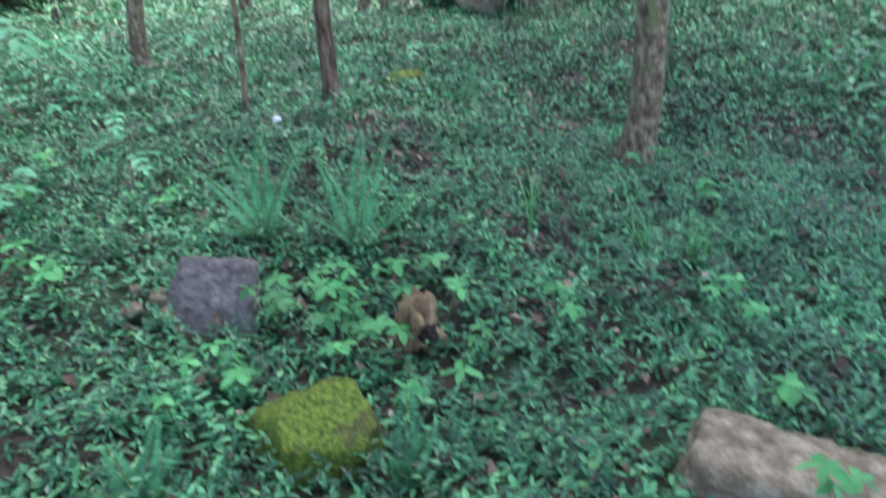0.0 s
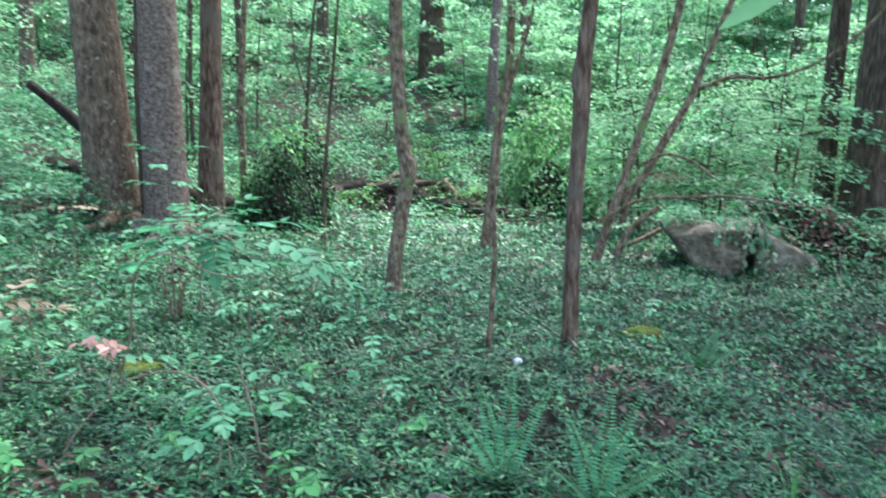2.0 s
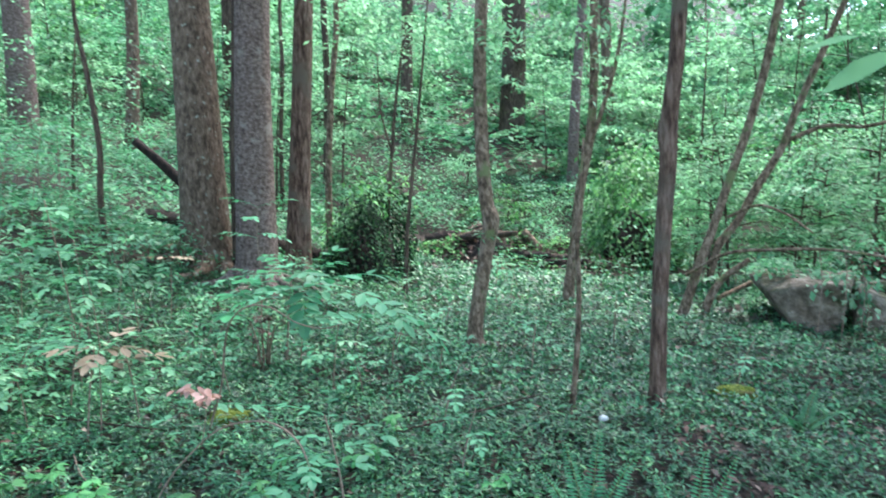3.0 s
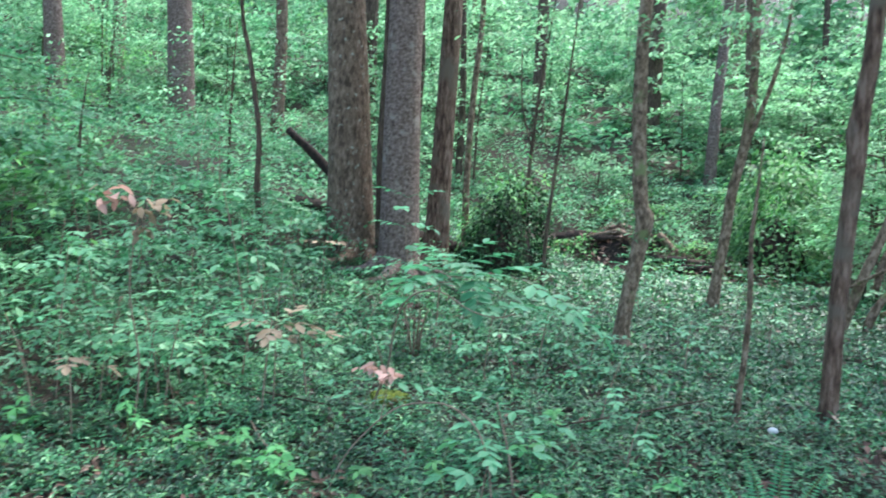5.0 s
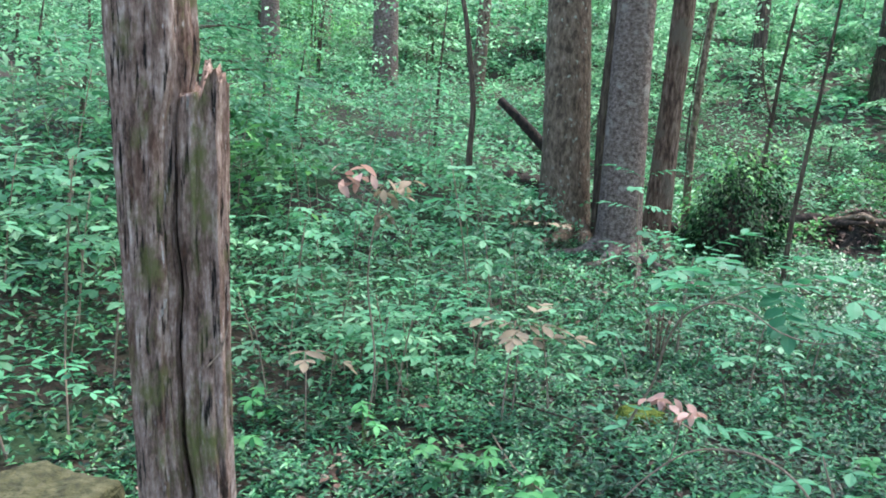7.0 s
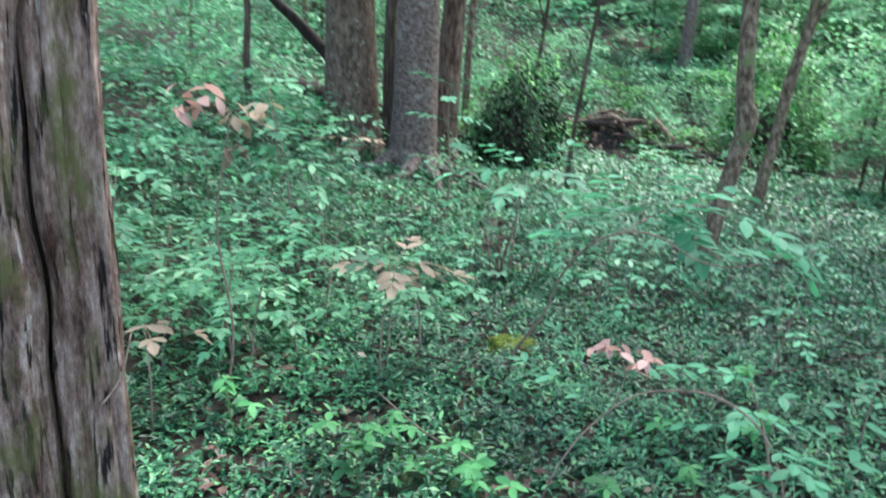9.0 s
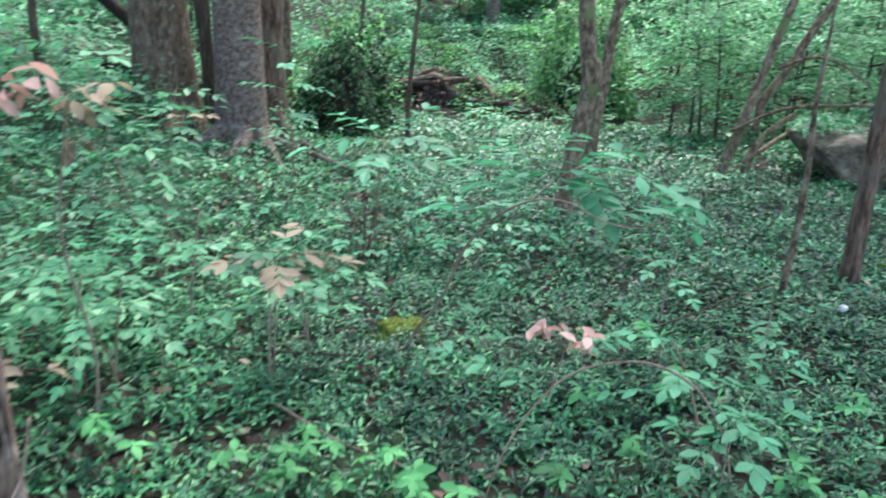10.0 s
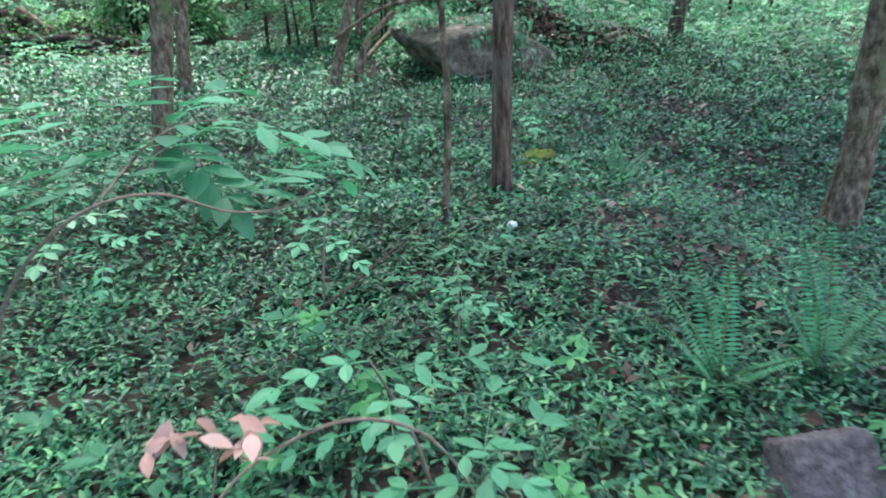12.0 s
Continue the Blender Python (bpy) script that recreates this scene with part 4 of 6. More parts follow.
# ---- the weathered post ----
def dead_trunk():
    cx, cy = -3.73, 0.98
    z0 = float(gz(cx, cy))
    t = thing("dead_cedar_trunk", (cx, cy, z0), "weathered grey-brown split dead cedar trunk, jagged top", "dead tree")
    right = np.array([0.447, 0.894, 0])
    toward = np.array([0.894, -0.447, 0])

    def half(name, left, right_edge, deep, top_at, seed, twist, flare):
        """One half of the split trunk, between two edges that change with height; top_at gives its broken rim across it."""
        n, m = 96, 150
        a = np.linspace(0, 2 * np.pi, n, endpoint=False)
        v = []
        for i in range(m + 1):
            s = i / m
            for b in a:
                top = top_at(np.cos(b)) + 0.03 * noise.noise(Vector((9 * np.cos(b), 9 * np.sin(b), seed))) - 0.03 * np.sin(b)
                z = -0.1 + (top + 0.1) * s
                tw = b + twist * z
                groove = 0.07 * np.sin(5 * tw + seed + 0.4 * np.sin(2 * z + seed)) + 0.05 * np.sin(9 * tw + 2 * seed + 0.5 * np.sin(3.1 * z)) + 0.04 * np.sin(17 * tw - seed + 0.6 * np.sin(2.3 * z + 1)) + 0.02 * np.sin(31 * tw + 0.8 * np.sin(4 * z))
                groove -= 0.24 * np.exp(-((np.sin((tw - 1.15 - 0.22 * np.sin(1.9 * z + seed)) / 2)) / 0.06) ** 2) * np.clip(0.45 + 0.7 * np.sin(1.7 * z + seed), 0, 1)
                groove += 0.07 * noise.noise(Vector((4 * np.cos(tw), 4 * np.sin(tw) + seed, 2.2 * z))) + 0.05 * noise.noise(Vector((11 * np.cos(tw), 11 * np.sin(tw) + seed, 4.5 * z))) + 0.03 * noise.noise(Vector((22 * np.cos(tw), 22 * np.sin(tw) + seed, 11 * z)))
                lo, hi = left(z), right_edge(z)
                rx, c = (hi - lo) / 2, (hi + lo) / 2
                k = (1 + groove) * (1 + flare * np.exp(-max(z, 0) / 0.2))
                ex = np.sign(np.cos(b)) * abs(np.cos(b)) ** 0.85
                p = right * (c + rx * k * ex) + toward * (deep * k * np.sin(b) + 0.01 * np.sin(3 * z))
                v.append((p[0], p[1], z))
        tr = []
        for i in range(m):
            for j in range(n):
                p, q = i * n + j, i * n + (j + 1) % n
                tr += [(p, q, q + n), (p, q + n, p + n)]
        zt = top_at(0.0) - 0.05
        c = (left(zt) + right_edge(zt)) / 2
        v.append((right[0] * c, right[1] * c, zt))
        for j in range(n):
            tr.append((m * n + j, m * n + (j + 1) % n, len(v) - 1))
        part(name, mesh_of(name, v, tr, DEADWOOD, True), t)

    crack = lambda z: 0.034 / (1 + np.exp((z - 0.72) / 0.07)) + 0.008 * np.sin(7 * z) + 0.005 * np.sin(17 * z)
    half("tall_half", lambda z: -0.145 - 0.05 * (z - 0.5), lambda z: -0.005 + crack(z) + 0.042 / (1 + np.exp(-(z - 1.78) / 0.06)), 0.12, lambda u: 3.0 + 0.2 * np.sin(5 * u), 0.7, 0.08, 0.35)
    half("short_half", lambda z: -0.008 + crack(z), lambda z: 0.158 - 0.004 * z + 0.055 * np.exp(-max(z, 0) / 0.3), 0.125,
         lambda u: np.interp(u, [-1, -0.6, -0.25, -0.1, 0.05, 0.3, 0.42, 0.55, 0.8, 1], [1.83, 1.87, 1.86, 1.83, 1.93, 1.94, 1.90, 1.90, 1.92, 1.87]), 2.9, -0.10, 0.6)
    # dark tube added behind the split; its colour stands for the crack's shade
    core = [(*(right * -0.02 - toward * 0.03)[:2], z, 0.06) for z in (-0.05, 0.6, 1.2, 1.8)]
    part("crack_shade", mesh_of("core", *tube(core, 12, 5, 0.15, 2), ROTTEN, True), t, "dark filler standing in for shade in the crack")
    part("vine_tendril", mesh_of("tendril", *tube([(*(right * 0.07 + toward * 0.14)[:2], 0.93, 0.003), (*(right * 0.12 + toward * 0.135)[:2], 0.99, 0.003), (*(right * 0.15 + toward * 0.13)[:2], 1.09, 0.002)], 5, 5), TWIG, True), t, "thin pale dry tendril")


dead_trunk()


# ---- stones ----
def faceted(planes, seed, cuts=30, rough=0.05, round_off=14.0):
    """A broken stone bounded by planes (normal, distance), its edges worn, its faces uneven."""
    nn = np.array([n for n, _ in planes], float)
    nn /= np.linalg.norm(nn, axis=1)[:, None]
    dd = np.array([d for _, d in planes], float)
    v, t = lump((2, 2, 2), seed, cuts, 0.0)
    d = v / np.linalg.norm(v, axis=1)[:, None]
    q = np.maximum(d @ nn.T, 1e-6) / dd
    r = (q ** round_off).sum(1) ** (-1 / round_off)
    k = np.array([noise.noise(Vector(p * 2.2) + Vector((seed, 0, 0))) + 0.5 * noise.noise(Vector(p * 6) + Vector((0, seed, 0))) + 0.3 * noise.noise(Vector(p * 15)) for p in d])
    return d * (r * (1 + rough * k))[:, None], t


def stone(name, x, y, z, size, rot, mat, label, seed, cuts=22, rough=0.15, square=3.0, flat=None):
    ob = new(name, mesh_of(name, *lump(size, seed, cuts, rough, flat, square), mat, True))
    ob.matrix_world = pose(x, y, z, *rot)
    tagged(ob, label, "stone")
    return ob


def marker_slab():
    """A rough upright fieldstone, wider at the foot, leaning back."""
    v, t = faceted([((0, -1, 0.05), 0.07), ((0.1, 1, 0), 0.06), ((1, 0, 0.10), 0.172), ((-1, 0.1, 0.26), 0.185), ((0.03, 0, 1), 0.195), ((0, 0, -1), 0.25), ((-1, 0, 1.2), 0.265)], 4.2, 40, 0.06, 36.0)
    ob = new("fieldstone_marker", mesh_of("fieldstone_marker", v, t, STONE_PURPLE, True))
    ob.matrix_world = pose(-0.94, 2.47, -0.03, -33, 0, -6)
    tagged(ob, "upright purplish grey fieldstone marker among periwinkle", "stone")


marker_slab()


def flat_stone(name, x, y, z, rot, planes, mat, label, seed):
    ob = new(name, mesh_of(name, *faceted(planes, seed, 44, 0.07, 40.0), mat, True))
    ob.matrix_world = pose(x, y, z, *rot)
    tagged(ob, label, "stone")


flat_stone("flat_fieldstone", 1.0, 1.28, -0.10, (-3, 5, -20), [((0, 0, 1), 0.17), ((0, 0, -1), 0.15), ((1, 0.1, 0.1), 0.36), ((-1, 0.1, 0.1), 0.34), ((0.1, 1, 0.15), 0.17), ((-0.1, -1, 0.1), 0.15), ((-0.8, 1, 0.1), 0.35)], STONE_TAN, "large tan-grey flat fieldstone with a moss patch", 2.7)
flat_stone("mossy_fieldstone", -4.42, 0.70, 0.045, (2, -2, 25), [((0, 0, 1), 0.20), ((0, 0, -1), 0.2), ((1, 0.1, 0.2), 0.30), ((-1, 0.2, 0.1), 0.32), ((0.1, 1, 0.15), 0.27), ((-0.1, -1, 0.15), 0.26)], MOSSY, "squat mossy fieldstone beside the dead trunk", 5.5)
flat_stone("mossy_stone", -0.40, 1.72, -0.085, (6, 0, 20), [((0.12, -0.30, 1), 0.095), ((-0.3, 0.5, 1), 0.13), ((0, 0, -1), 0.14), ((1, 0.1, 0.25), 0.165), ((-1, -0.25, 0.35), 0.175), ((0.2, 1, 0.2), 0.14), ((-0.1, -1, 0.3), 0.16), ((0.8, -1, 0.2), 0.185)], MOSS, "low angular stone covered in yellow-green moss", 8.1)
stone("mossy_stone", -3.53, 3.89, 0.015, (0.32, 0.20, 0.16), (0, 0, 40), MOSS, "flat stone under bright yellow-green moss in the periwinkle", 4.4, 22, 0.3, 2.4)
stone("quartz_pebble", -1.04, 4.50, 0.15, (0.06, 0.045, 0.04), (0, 0, 30), PALE, "small white quartz pebble on the leaves", 1.1, 8, 0.2, 2.4)

stone("mossy_stone", -0.26, 5.73, float(gz(-0.26, 5.73)) + 0.05, (0.34, 0.22, 0.12), (0, 0, 15), MOSS, "low stone under yellow-green moss in the periwinkle", 6.4, 18, 0.35, 2.4)
for k, (x, y, w) in enumerate(((-1.18, 2.50, 0.11), (-1.27, 2.42, 0.08), (-1.13, 2.40, 0.07), (-1.30, 2.55, 0.06))):
    stone("small_fieldstone", x, y, float(gz(x, y)) + 0.05, (w, w * 0.8, w * 0.6), (8 * k, 5, 40 * k), STONE_TAN, "small tan stone lying beside the fieldstone marker", 3.1 + k, 12, 0.3, 3.0)


def boulder_top(x):
    return 0.56 - 0.52 * np.clip(x - 0.88, 0, 1)


def boulder():
    ob = thing("boulder", (0.42, 9.05, 0.27), "large tan-brown cracked boulder set in a bank", "boulder")
    for at, planes, seed in (((0, 0, 0), [((-0.80, -0.12, -0.58), 0.27), ((-0.45, -1, 0.05), 0.42), ((0.05, -1, -0.16), 0.38), ((0.55, -1, -0.3), 0.44), ((0, -0.06, 1), 0.30), ((-0.38, -0.2, 1), 0.33), ((1, -0.1, -0.22), 0.41), ((0, 1, 0), 0.5), ((0, 0, -1), 0.6)], 3.3),
                             ((0.75, 0.06, -0.07), [((0.22, -1, 0.34), 0.33), ((-0.35, -1, 0.1), 0.37), ((0.47, -0.1, 0.88), 0.22), ((1, -0.15, 0.15), 0.44), ((-1, -0.1, 0.1), 0.27), ((0, 1, 0), 0.5), ((0, 0, -1), 0.5), ((-0.2, -0.2, 1), 0.36)], 5.1),
                             ((0.42, 0.52, -0.02), [((0, -1, 0.1), 0.42), ((1, 0, 0.2), 0.5), ((-1, 0, 0.1), 0.5), ((0, 0, 1), 0.28), ((0, 1, 0), 0.4), ((0, 0, -1), 0.5)], 7.7),
                             ((0.16, -0.34, -0.30), [((0.2, -1, 0.3), 0.10), ((1, 0, 0.4), 0.11), ((-1, 0, 0.2), 0.13), ((0, 0, 1), 0.12), ((0, 1, 0), 0.2), ((0, 0, -1), 0.15)], 9.2)):
        v, t = faceted(planes, seed, 44, 0.07, 60.0)
        part("block", mesh_of("block", v + np.array(at), t, STONE_BOULDER, True), ob)
    g = np.random.default_rng(5)
    n = 3000
    x, y = np.concatenate([g.uniform(-0.15, 1.5, 1900), g.uniform(1.5, 2.9, 1100)]), g.uniform(8.95, 10.4, n)
    z = np.maximum(gz(x, y), np.where(y < 9.5, boulder_top(x), 0)) + g.uniform(0.0, 0.22, n) * np.clip(0.5 + fbm(x, y, 3.0, 4), 0.1, 1.3)
    L = g.uniform(0.05, 0.1, n)
    tagged(new("boulder_creeper", mesh_of("boulder_creeper", *leaves(np.stack([x, y, z], -1), g.uniform(0, 6.3, n), g.normal(-0.1, 0.4, n), g.normal(0, 0.4, n), L, L * 0.55, 0.2, 0.2, 1), UNDER)), "green creeper growing over the top of the boulder", "creeper", kind="stuff")
    n = 2600
    x = g.uniform(0.95, 2.9, n)
    y = 9.12 + 0.1 * (x - 1.0) + np.abs(g.normal(0, 0.4, n)) - 0.6 * np.clip(x - 1.7, 0, 1) * g.uniform(0, 1, n)
    L = g.uniform(0.05, 0.11, n)
    z = np.maximum(gz(x, y), np.where(x < 1.6, boulder_top(x), 0)) + g.uniform(0.02, 0.09, n)
    tagged(new("dead_leaf_drift", mesh_of("drift", *leaves(np.stack([x, y, z], -1), g.uniform(0, 6.3, n), g.normal(0, 0.3, n), g.normal(0, 0.3, n), L, L * 0.6, 0.3, 0.2, 1), LITTER)), "reddish brown dead leaves piled behind the boulder", "dead leaves", kind="stuff")


boulder()


def boulder_vines():
    g = np.random.default_rng(15)
    for cx, cz, k in ((0.92, 0.46, 34), (0.97, 0.22, 20), (0.52, 0.55, 14), (0.75, 0.60, 20), (1.72, 0.05, 20)):
        t = thing("boulder_vine", (cx, 8.5, float(gz(cx, 8.5))), "green vine hanging over the boulder's face", "vine", "boulder vines")
        L = g.uniform(0.06, 0.11, k)
        p = np.stack([g.normal(0, 0.09, k), g.normal(0.04, 0.05, k), cz + g.normal(0.02, 0.10, k)], -1)
        part("foliage", mesh_of("foliage", *leaves(p, g.normal(3.1, 0.9, k), g.normal(-0.5, 0.4, k), g.normal(0, 0.4, k), L, L * 0.6, 0.15, 0.2, 1), UNDER), t)
        part("stem", mesh_of("stem", *tube([(0, -0.05, -0.05, 0.006), (0.03, -0.06, cz, 0.005), (0.0, 0.05, cz + 0.4, 0.004)], 5, 4), TWIG, True), t)


boulder_vines()


# ---- fallen wood ----
def log(name, pts, mat, label, seed, sides=12, rough=0.12):
    ob = new(name, mesh_of(name, *tube(pts, sides, 6, rough, seed), mat, True))
    return tagged(ob, label, "fallen log")


def heap_z(x, y):
    """Height of the heap of earth and rotten wood."""
    x, y = np.asarray(x, float), np.asarray(y, float)
    return gz(x, y) + (0.55 * np.exp(-((x + 5.5) / 0.9) ** 2) + 0.50 * np.exp(-((x + 3.9) / 1.3) ** 2)) * np.exp(-((y - 15.0) / 0.6) ** 2) * (1 + 0.4 * fbm(x, y, 4.0, 6)) - 0.03


def earth_heap():
    xs, ys = np.linspace(-7.0, -2.0, 90), np.linspace(13.9, 16.3, 44)
    X, Y = np.meshgrid(xs, ys)
    v = np.stack([X, Y, heap_z(X, Y) + 0.06 * fbm(X, Y, 14, 3) * (heap_z(X, Y) > gz(X, Y) + 0.05)], -1).reshape(-1, 3)
    i = (np.arange(43)[:, None] * 90 + np.arange(89)).ravel()
    t = np.concatenate([np.stack([i, i + 1, i + 91], -1), np.stack([i, i + 91, i + 90], -1)])
    ob = thing("rotten_wood_heap", (0, 0, 0), "dark heap of rotten wood and earth under brush", "brush heap")
    part("earth", mesh_of("earth", v, t, ROTTEN, True), ob)
    g = np.random.default_rng(53)
    n = 3000
    x, y = g.uniform(-6.8, -2.3, n), g.normal(14.8, 0.45, n)
    k = fbm(x, y, 2.6, 5) > -0.1
    x, y = x[k], y[k]
    n = len(x)
    L = g.uniform(0.07, 0.13, n)
    part("vine_foliage", mesh_of("vine_foliage", *leaves(np.stack([x, y, heap_z(x, y) + g.uniform(0.03, 0.2, n)], -1), g.uniform(0, 6.3, n), g.normal(-0.1, 0.4, n), g.normal(0, 0.4, n), L, L * 0.6, 0.2, 0.2, 1), SHRUB), ob)


earth_heap()
for name, mat, label, seed, rows in (("fallen_log", BARK_TAN, "pale broken log lying on the rotten heap", 31, ((-6.1, 14.85, 0.07, 0.045), (-5.7, 14.75, 0.06, 0.055), (-5.2, 14.7, 0.05, 0.05), (-4.9, 14.65, 0.08, 0.03))),
                                     ("fallen_log", BARK_DARK, "dark rotting log across the heap", 32, ((-5.0, 14.65, 0.02, 0.08), (-4.2, 14.6, 0.02, 0.09), (-3.4, 14.65, 0.02, 0.08), (-2.7, 14.8, 0.03, 0.05))),
                                     ("fallen_log", BARK_TAN, "short pale log end on the heap", 36, ((-4.5, 14.9, 0.09, 0.07), (-4.1, 14.85, 0.10, 0.07), (-3.8, 14.8, 0.08, 0.05)))):
    log(name, [(x, y, float(heap_z(x, y)) + z, r) for x, y, z, r in rows], mat, label, seed)
log("fallen_log", [(-9.3, 9.3, float(gz(-9.3, 9.3)) + 0.1, 0.16), (-8.4, 9.6, float(gz(-8.4, 9.6)) + 0.14, 0.17), (-7.4, 10.0, float(gz(-7.4, 10.0)) + 0.12, 0.15), (-6.6, 10.5, float(gz(-6.6, 10.5)) + 0.1, 0.12)], ROTTEN, "blackened fallen log lying behind the oak", 33)
log("leaning_snag", [(-7.2, 8.8, float(gz(-7.2, 8.8)) + 0.12, 0.10), (-7.7, 8.7, 1.35, 0.085), (-8.15, 8.55, 1.85, 0.075), (-8.55, 8.35, 2.25, 0.06)], ROTTEN, "charred broken limb propped against the oak", 34)


def leaf_mound(name, x, y, r, h, count, size, mat, label, category, seed, top=None, core=1.3):
    """Leaves over a bulging shape: vines on a hidden stump, or a dark-cored bush."""
    g = np.random.default_rng(seed)
    d = g.normal(0, 1, (count, 3))
    d[:, 2] = np.abs(d[:, 2])
    d /= np.linalg.norm(d, axis=1)[:, None]
    bulge = 1 + 0.22 * np.sin(4 * d[:, 0] + seed) + 0.2 * np.sin(5 * d[:, 1] - seed)
    p = d * np.array([r, r, h]) * (bulge * g.uniform(0.75, 1.08, count))[:, None]
    z = float(gz(x, y))
    L = g.uniform(0.7, 1.3, count) * size
    az = np.arctan2(-d[:, 0], d[:, 1]) + g.normal(0, 0.6, count)
    t = thing(name, (x, y, z), label, category)
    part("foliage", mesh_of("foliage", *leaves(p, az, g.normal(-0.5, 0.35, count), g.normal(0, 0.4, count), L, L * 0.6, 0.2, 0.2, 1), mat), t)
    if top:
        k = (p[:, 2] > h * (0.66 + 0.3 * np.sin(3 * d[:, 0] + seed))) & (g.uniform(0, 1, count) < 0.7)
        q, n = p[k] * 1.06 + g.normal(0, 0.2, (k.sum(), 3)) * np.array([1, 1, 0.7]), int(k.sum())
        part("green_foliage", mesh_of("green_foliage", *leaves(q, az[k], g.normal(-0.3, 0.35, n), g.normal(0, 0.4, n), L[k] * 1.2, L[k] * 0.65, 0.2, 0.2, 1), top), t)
    # in the green bush this dark lump is added only to darken its inside
    v, tr = lump((core * r, core * r, 1.15 * core * h), seed, 14, 0.3)
    part("stump", mesh_of("stump", v, tr, ROTTEN, True), t)


def log_debris():
    g = np.random.default_rng(33)
    n = 1500
    x, y = g.uniform(-6.8, -2.2, n), g.normal(14.85, 0.42, n)
    L = g.uniform(0.08, 0.2, n)
    z = heap_z(x, y) + g.uniform(0.01, 0.12, n)
    tagged(new("log_debris", mesh_of("log_debris", *leaves(np.stack([x, y, z], -1), g.uniform(0, 6.3, n), g.normal(0, 0.4, n), g.normal(0, 0.4, n), L, L * g.uniform(0.15, 0.5, n), 0.3, 0.2, 1), LITTER)), "brown bark scraps and dead leaves on the rotten log", "debris", kind="stuff")


log_debris()
for i, (x, y, h, r, k) in enumerate(((-6.3, 15.3, 0.18, 0.10, 0.5), (-5.6, 15.0, 0.16, 0.08, -0.4), (-5.0, 15.0, 0.22, 0.07, 0.2), (-4.2, 14.8, 0.12, 0.09, -0.2), (-3.5, 14.8, 0.10, 0.07, 0.5), (-2.8, 14.7, 0.08, 0.06, 0.1))):
    y -= 0.3
    z = float(heap_z(x, y)) - 0.06
    log("broken_log_piece", [(x - 0.4, y - 0.3 * k, z + 0.1, r), (x, y, z + h, r * 1.1), (x + 0.4, y + 0.3 * k, z + h * 1.2, r * 0.7)], (ROTTEN, ROTTEN, BARK_DARK)[i % 3], "short broken piece of rotting log", 80 + i, 10, 0.25)
# very dark leaves all over, greener ones on the upper part
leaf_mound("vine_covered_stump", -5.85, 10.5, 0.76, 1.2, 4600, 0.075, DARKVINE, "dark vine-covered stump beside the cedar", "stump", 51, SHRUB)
leaf_mound("green_bush", -2.45, 16.5, 1.3, 2.0, 4200, 0.12, SHRUB, "rounded green bush behind the rotten heap", "bush", 52, SHRUB, 0.9)


# ---- plants with a shape of their own ----
def frame_of(d):
    """Heading and rise of a direction."""
    d = np.asarray(d, float)
    return np.arctan2(-d[0], d[1]), np.arctan2(d[2], np.hypot(d[0], d[1]))


def pinnate(base, tip, pairs, leaf, seed, sag=0.12, wide=0.53):
    """A compound leaf: a thin stalk with pairs of leaflets and one at the end."""
    g = np.random.default_rng(seed)
    base, tip = np.array(base, float), np.array(tip, float)
    n = pairs
    s = np.linspace(0.25, 0.92, n)
    length = np.linalg.norm(tip - base)
    mid = (base + tip) / 2 + np.array([0, 0, sag * length])
    line = lambda q: (1 - q) ** 2 * base + 2 * q * (1 - q) * mid + q * q * tip
    az0, rise = frame_of(tip - base)
    pos, az, pit, rol, L = [], [], [], [], []
    for q in s:
        p = line(q)
        for side in (-1, 1):
            pos.append(p)
            az.append(az0 + side * (1.05 - 0.3 * q) + g.normal(0, 0.1))
            pit.append(rise * 0.4 - 0.12 + g.normal(0, 0.15))
            rol.append(side * 0.15 + g.normal(0, 0.15))
            L.append(leaf * (0.75 + 0.4 * np.sin(np.pi * (0.15 + 0.75 * q))) * g.uniform(0.9, 1.1))
    pos.append(line(0.97))
    az.append(az0)
    pit.append(rise - 0.3)
    rol.append(0)
    L.append(leaf * 1.15)
    L = np.array(L)
    blades = leaves(np.array(pos), np.array(az), np.array(pit), np.array(rol), L, L * wide, 0.12, 0.10, 2)
    cv = [line(q) for q in (0.0, *s, 0.97)]
    side = np.array([np.cos(az0), np.sin(az0), 0]) * 0.0022
    rib = np.array(cv + [c + side for c in cv] + [c - np.array([0, 0, 0.003]) for c in cv])
    m = len(cv)
    tr = [t for k in range(m - 1) for t in ((k, k + 1, m + k), (m + k, k + 1, m + k + 1), (k, 2 * m + k, k + 1), (2 * m + k, 2 * m + k + 1, k + 1))]
    v, t = merged([blades, (rib, tr)])
    keys, index = np.unique(np.round(v, 5), axis=0, return_inverse=True)
    return keys, index.reshape(-1)[t]


def sapling(name, at, stems, compound, label, mats, leaf=0.085, pairs=3, group=""):
    """A young woody plant. stems: rows of (dx, dy, z, radius); compound: (base, tip, material index) for each compound leaf."""
    z = float(gz(*at))
    t = thing(name, (at[0], at[1], z), label, "sapling", group)
    for st in stems:
        part("stem", mesh_of("stem", *tube(st, 7, 6, 0.06, 1), TWIG, True), t)
    for i, (b, e, m) in enumerate(compound):
        blades = pinnate(b, e, pairs, leaf, 300 + i + int(abs(at[0]) * 50))
        part("compound_leaf", mesh_of("compound_leaf", *blades, mats[m]), t)
    return t


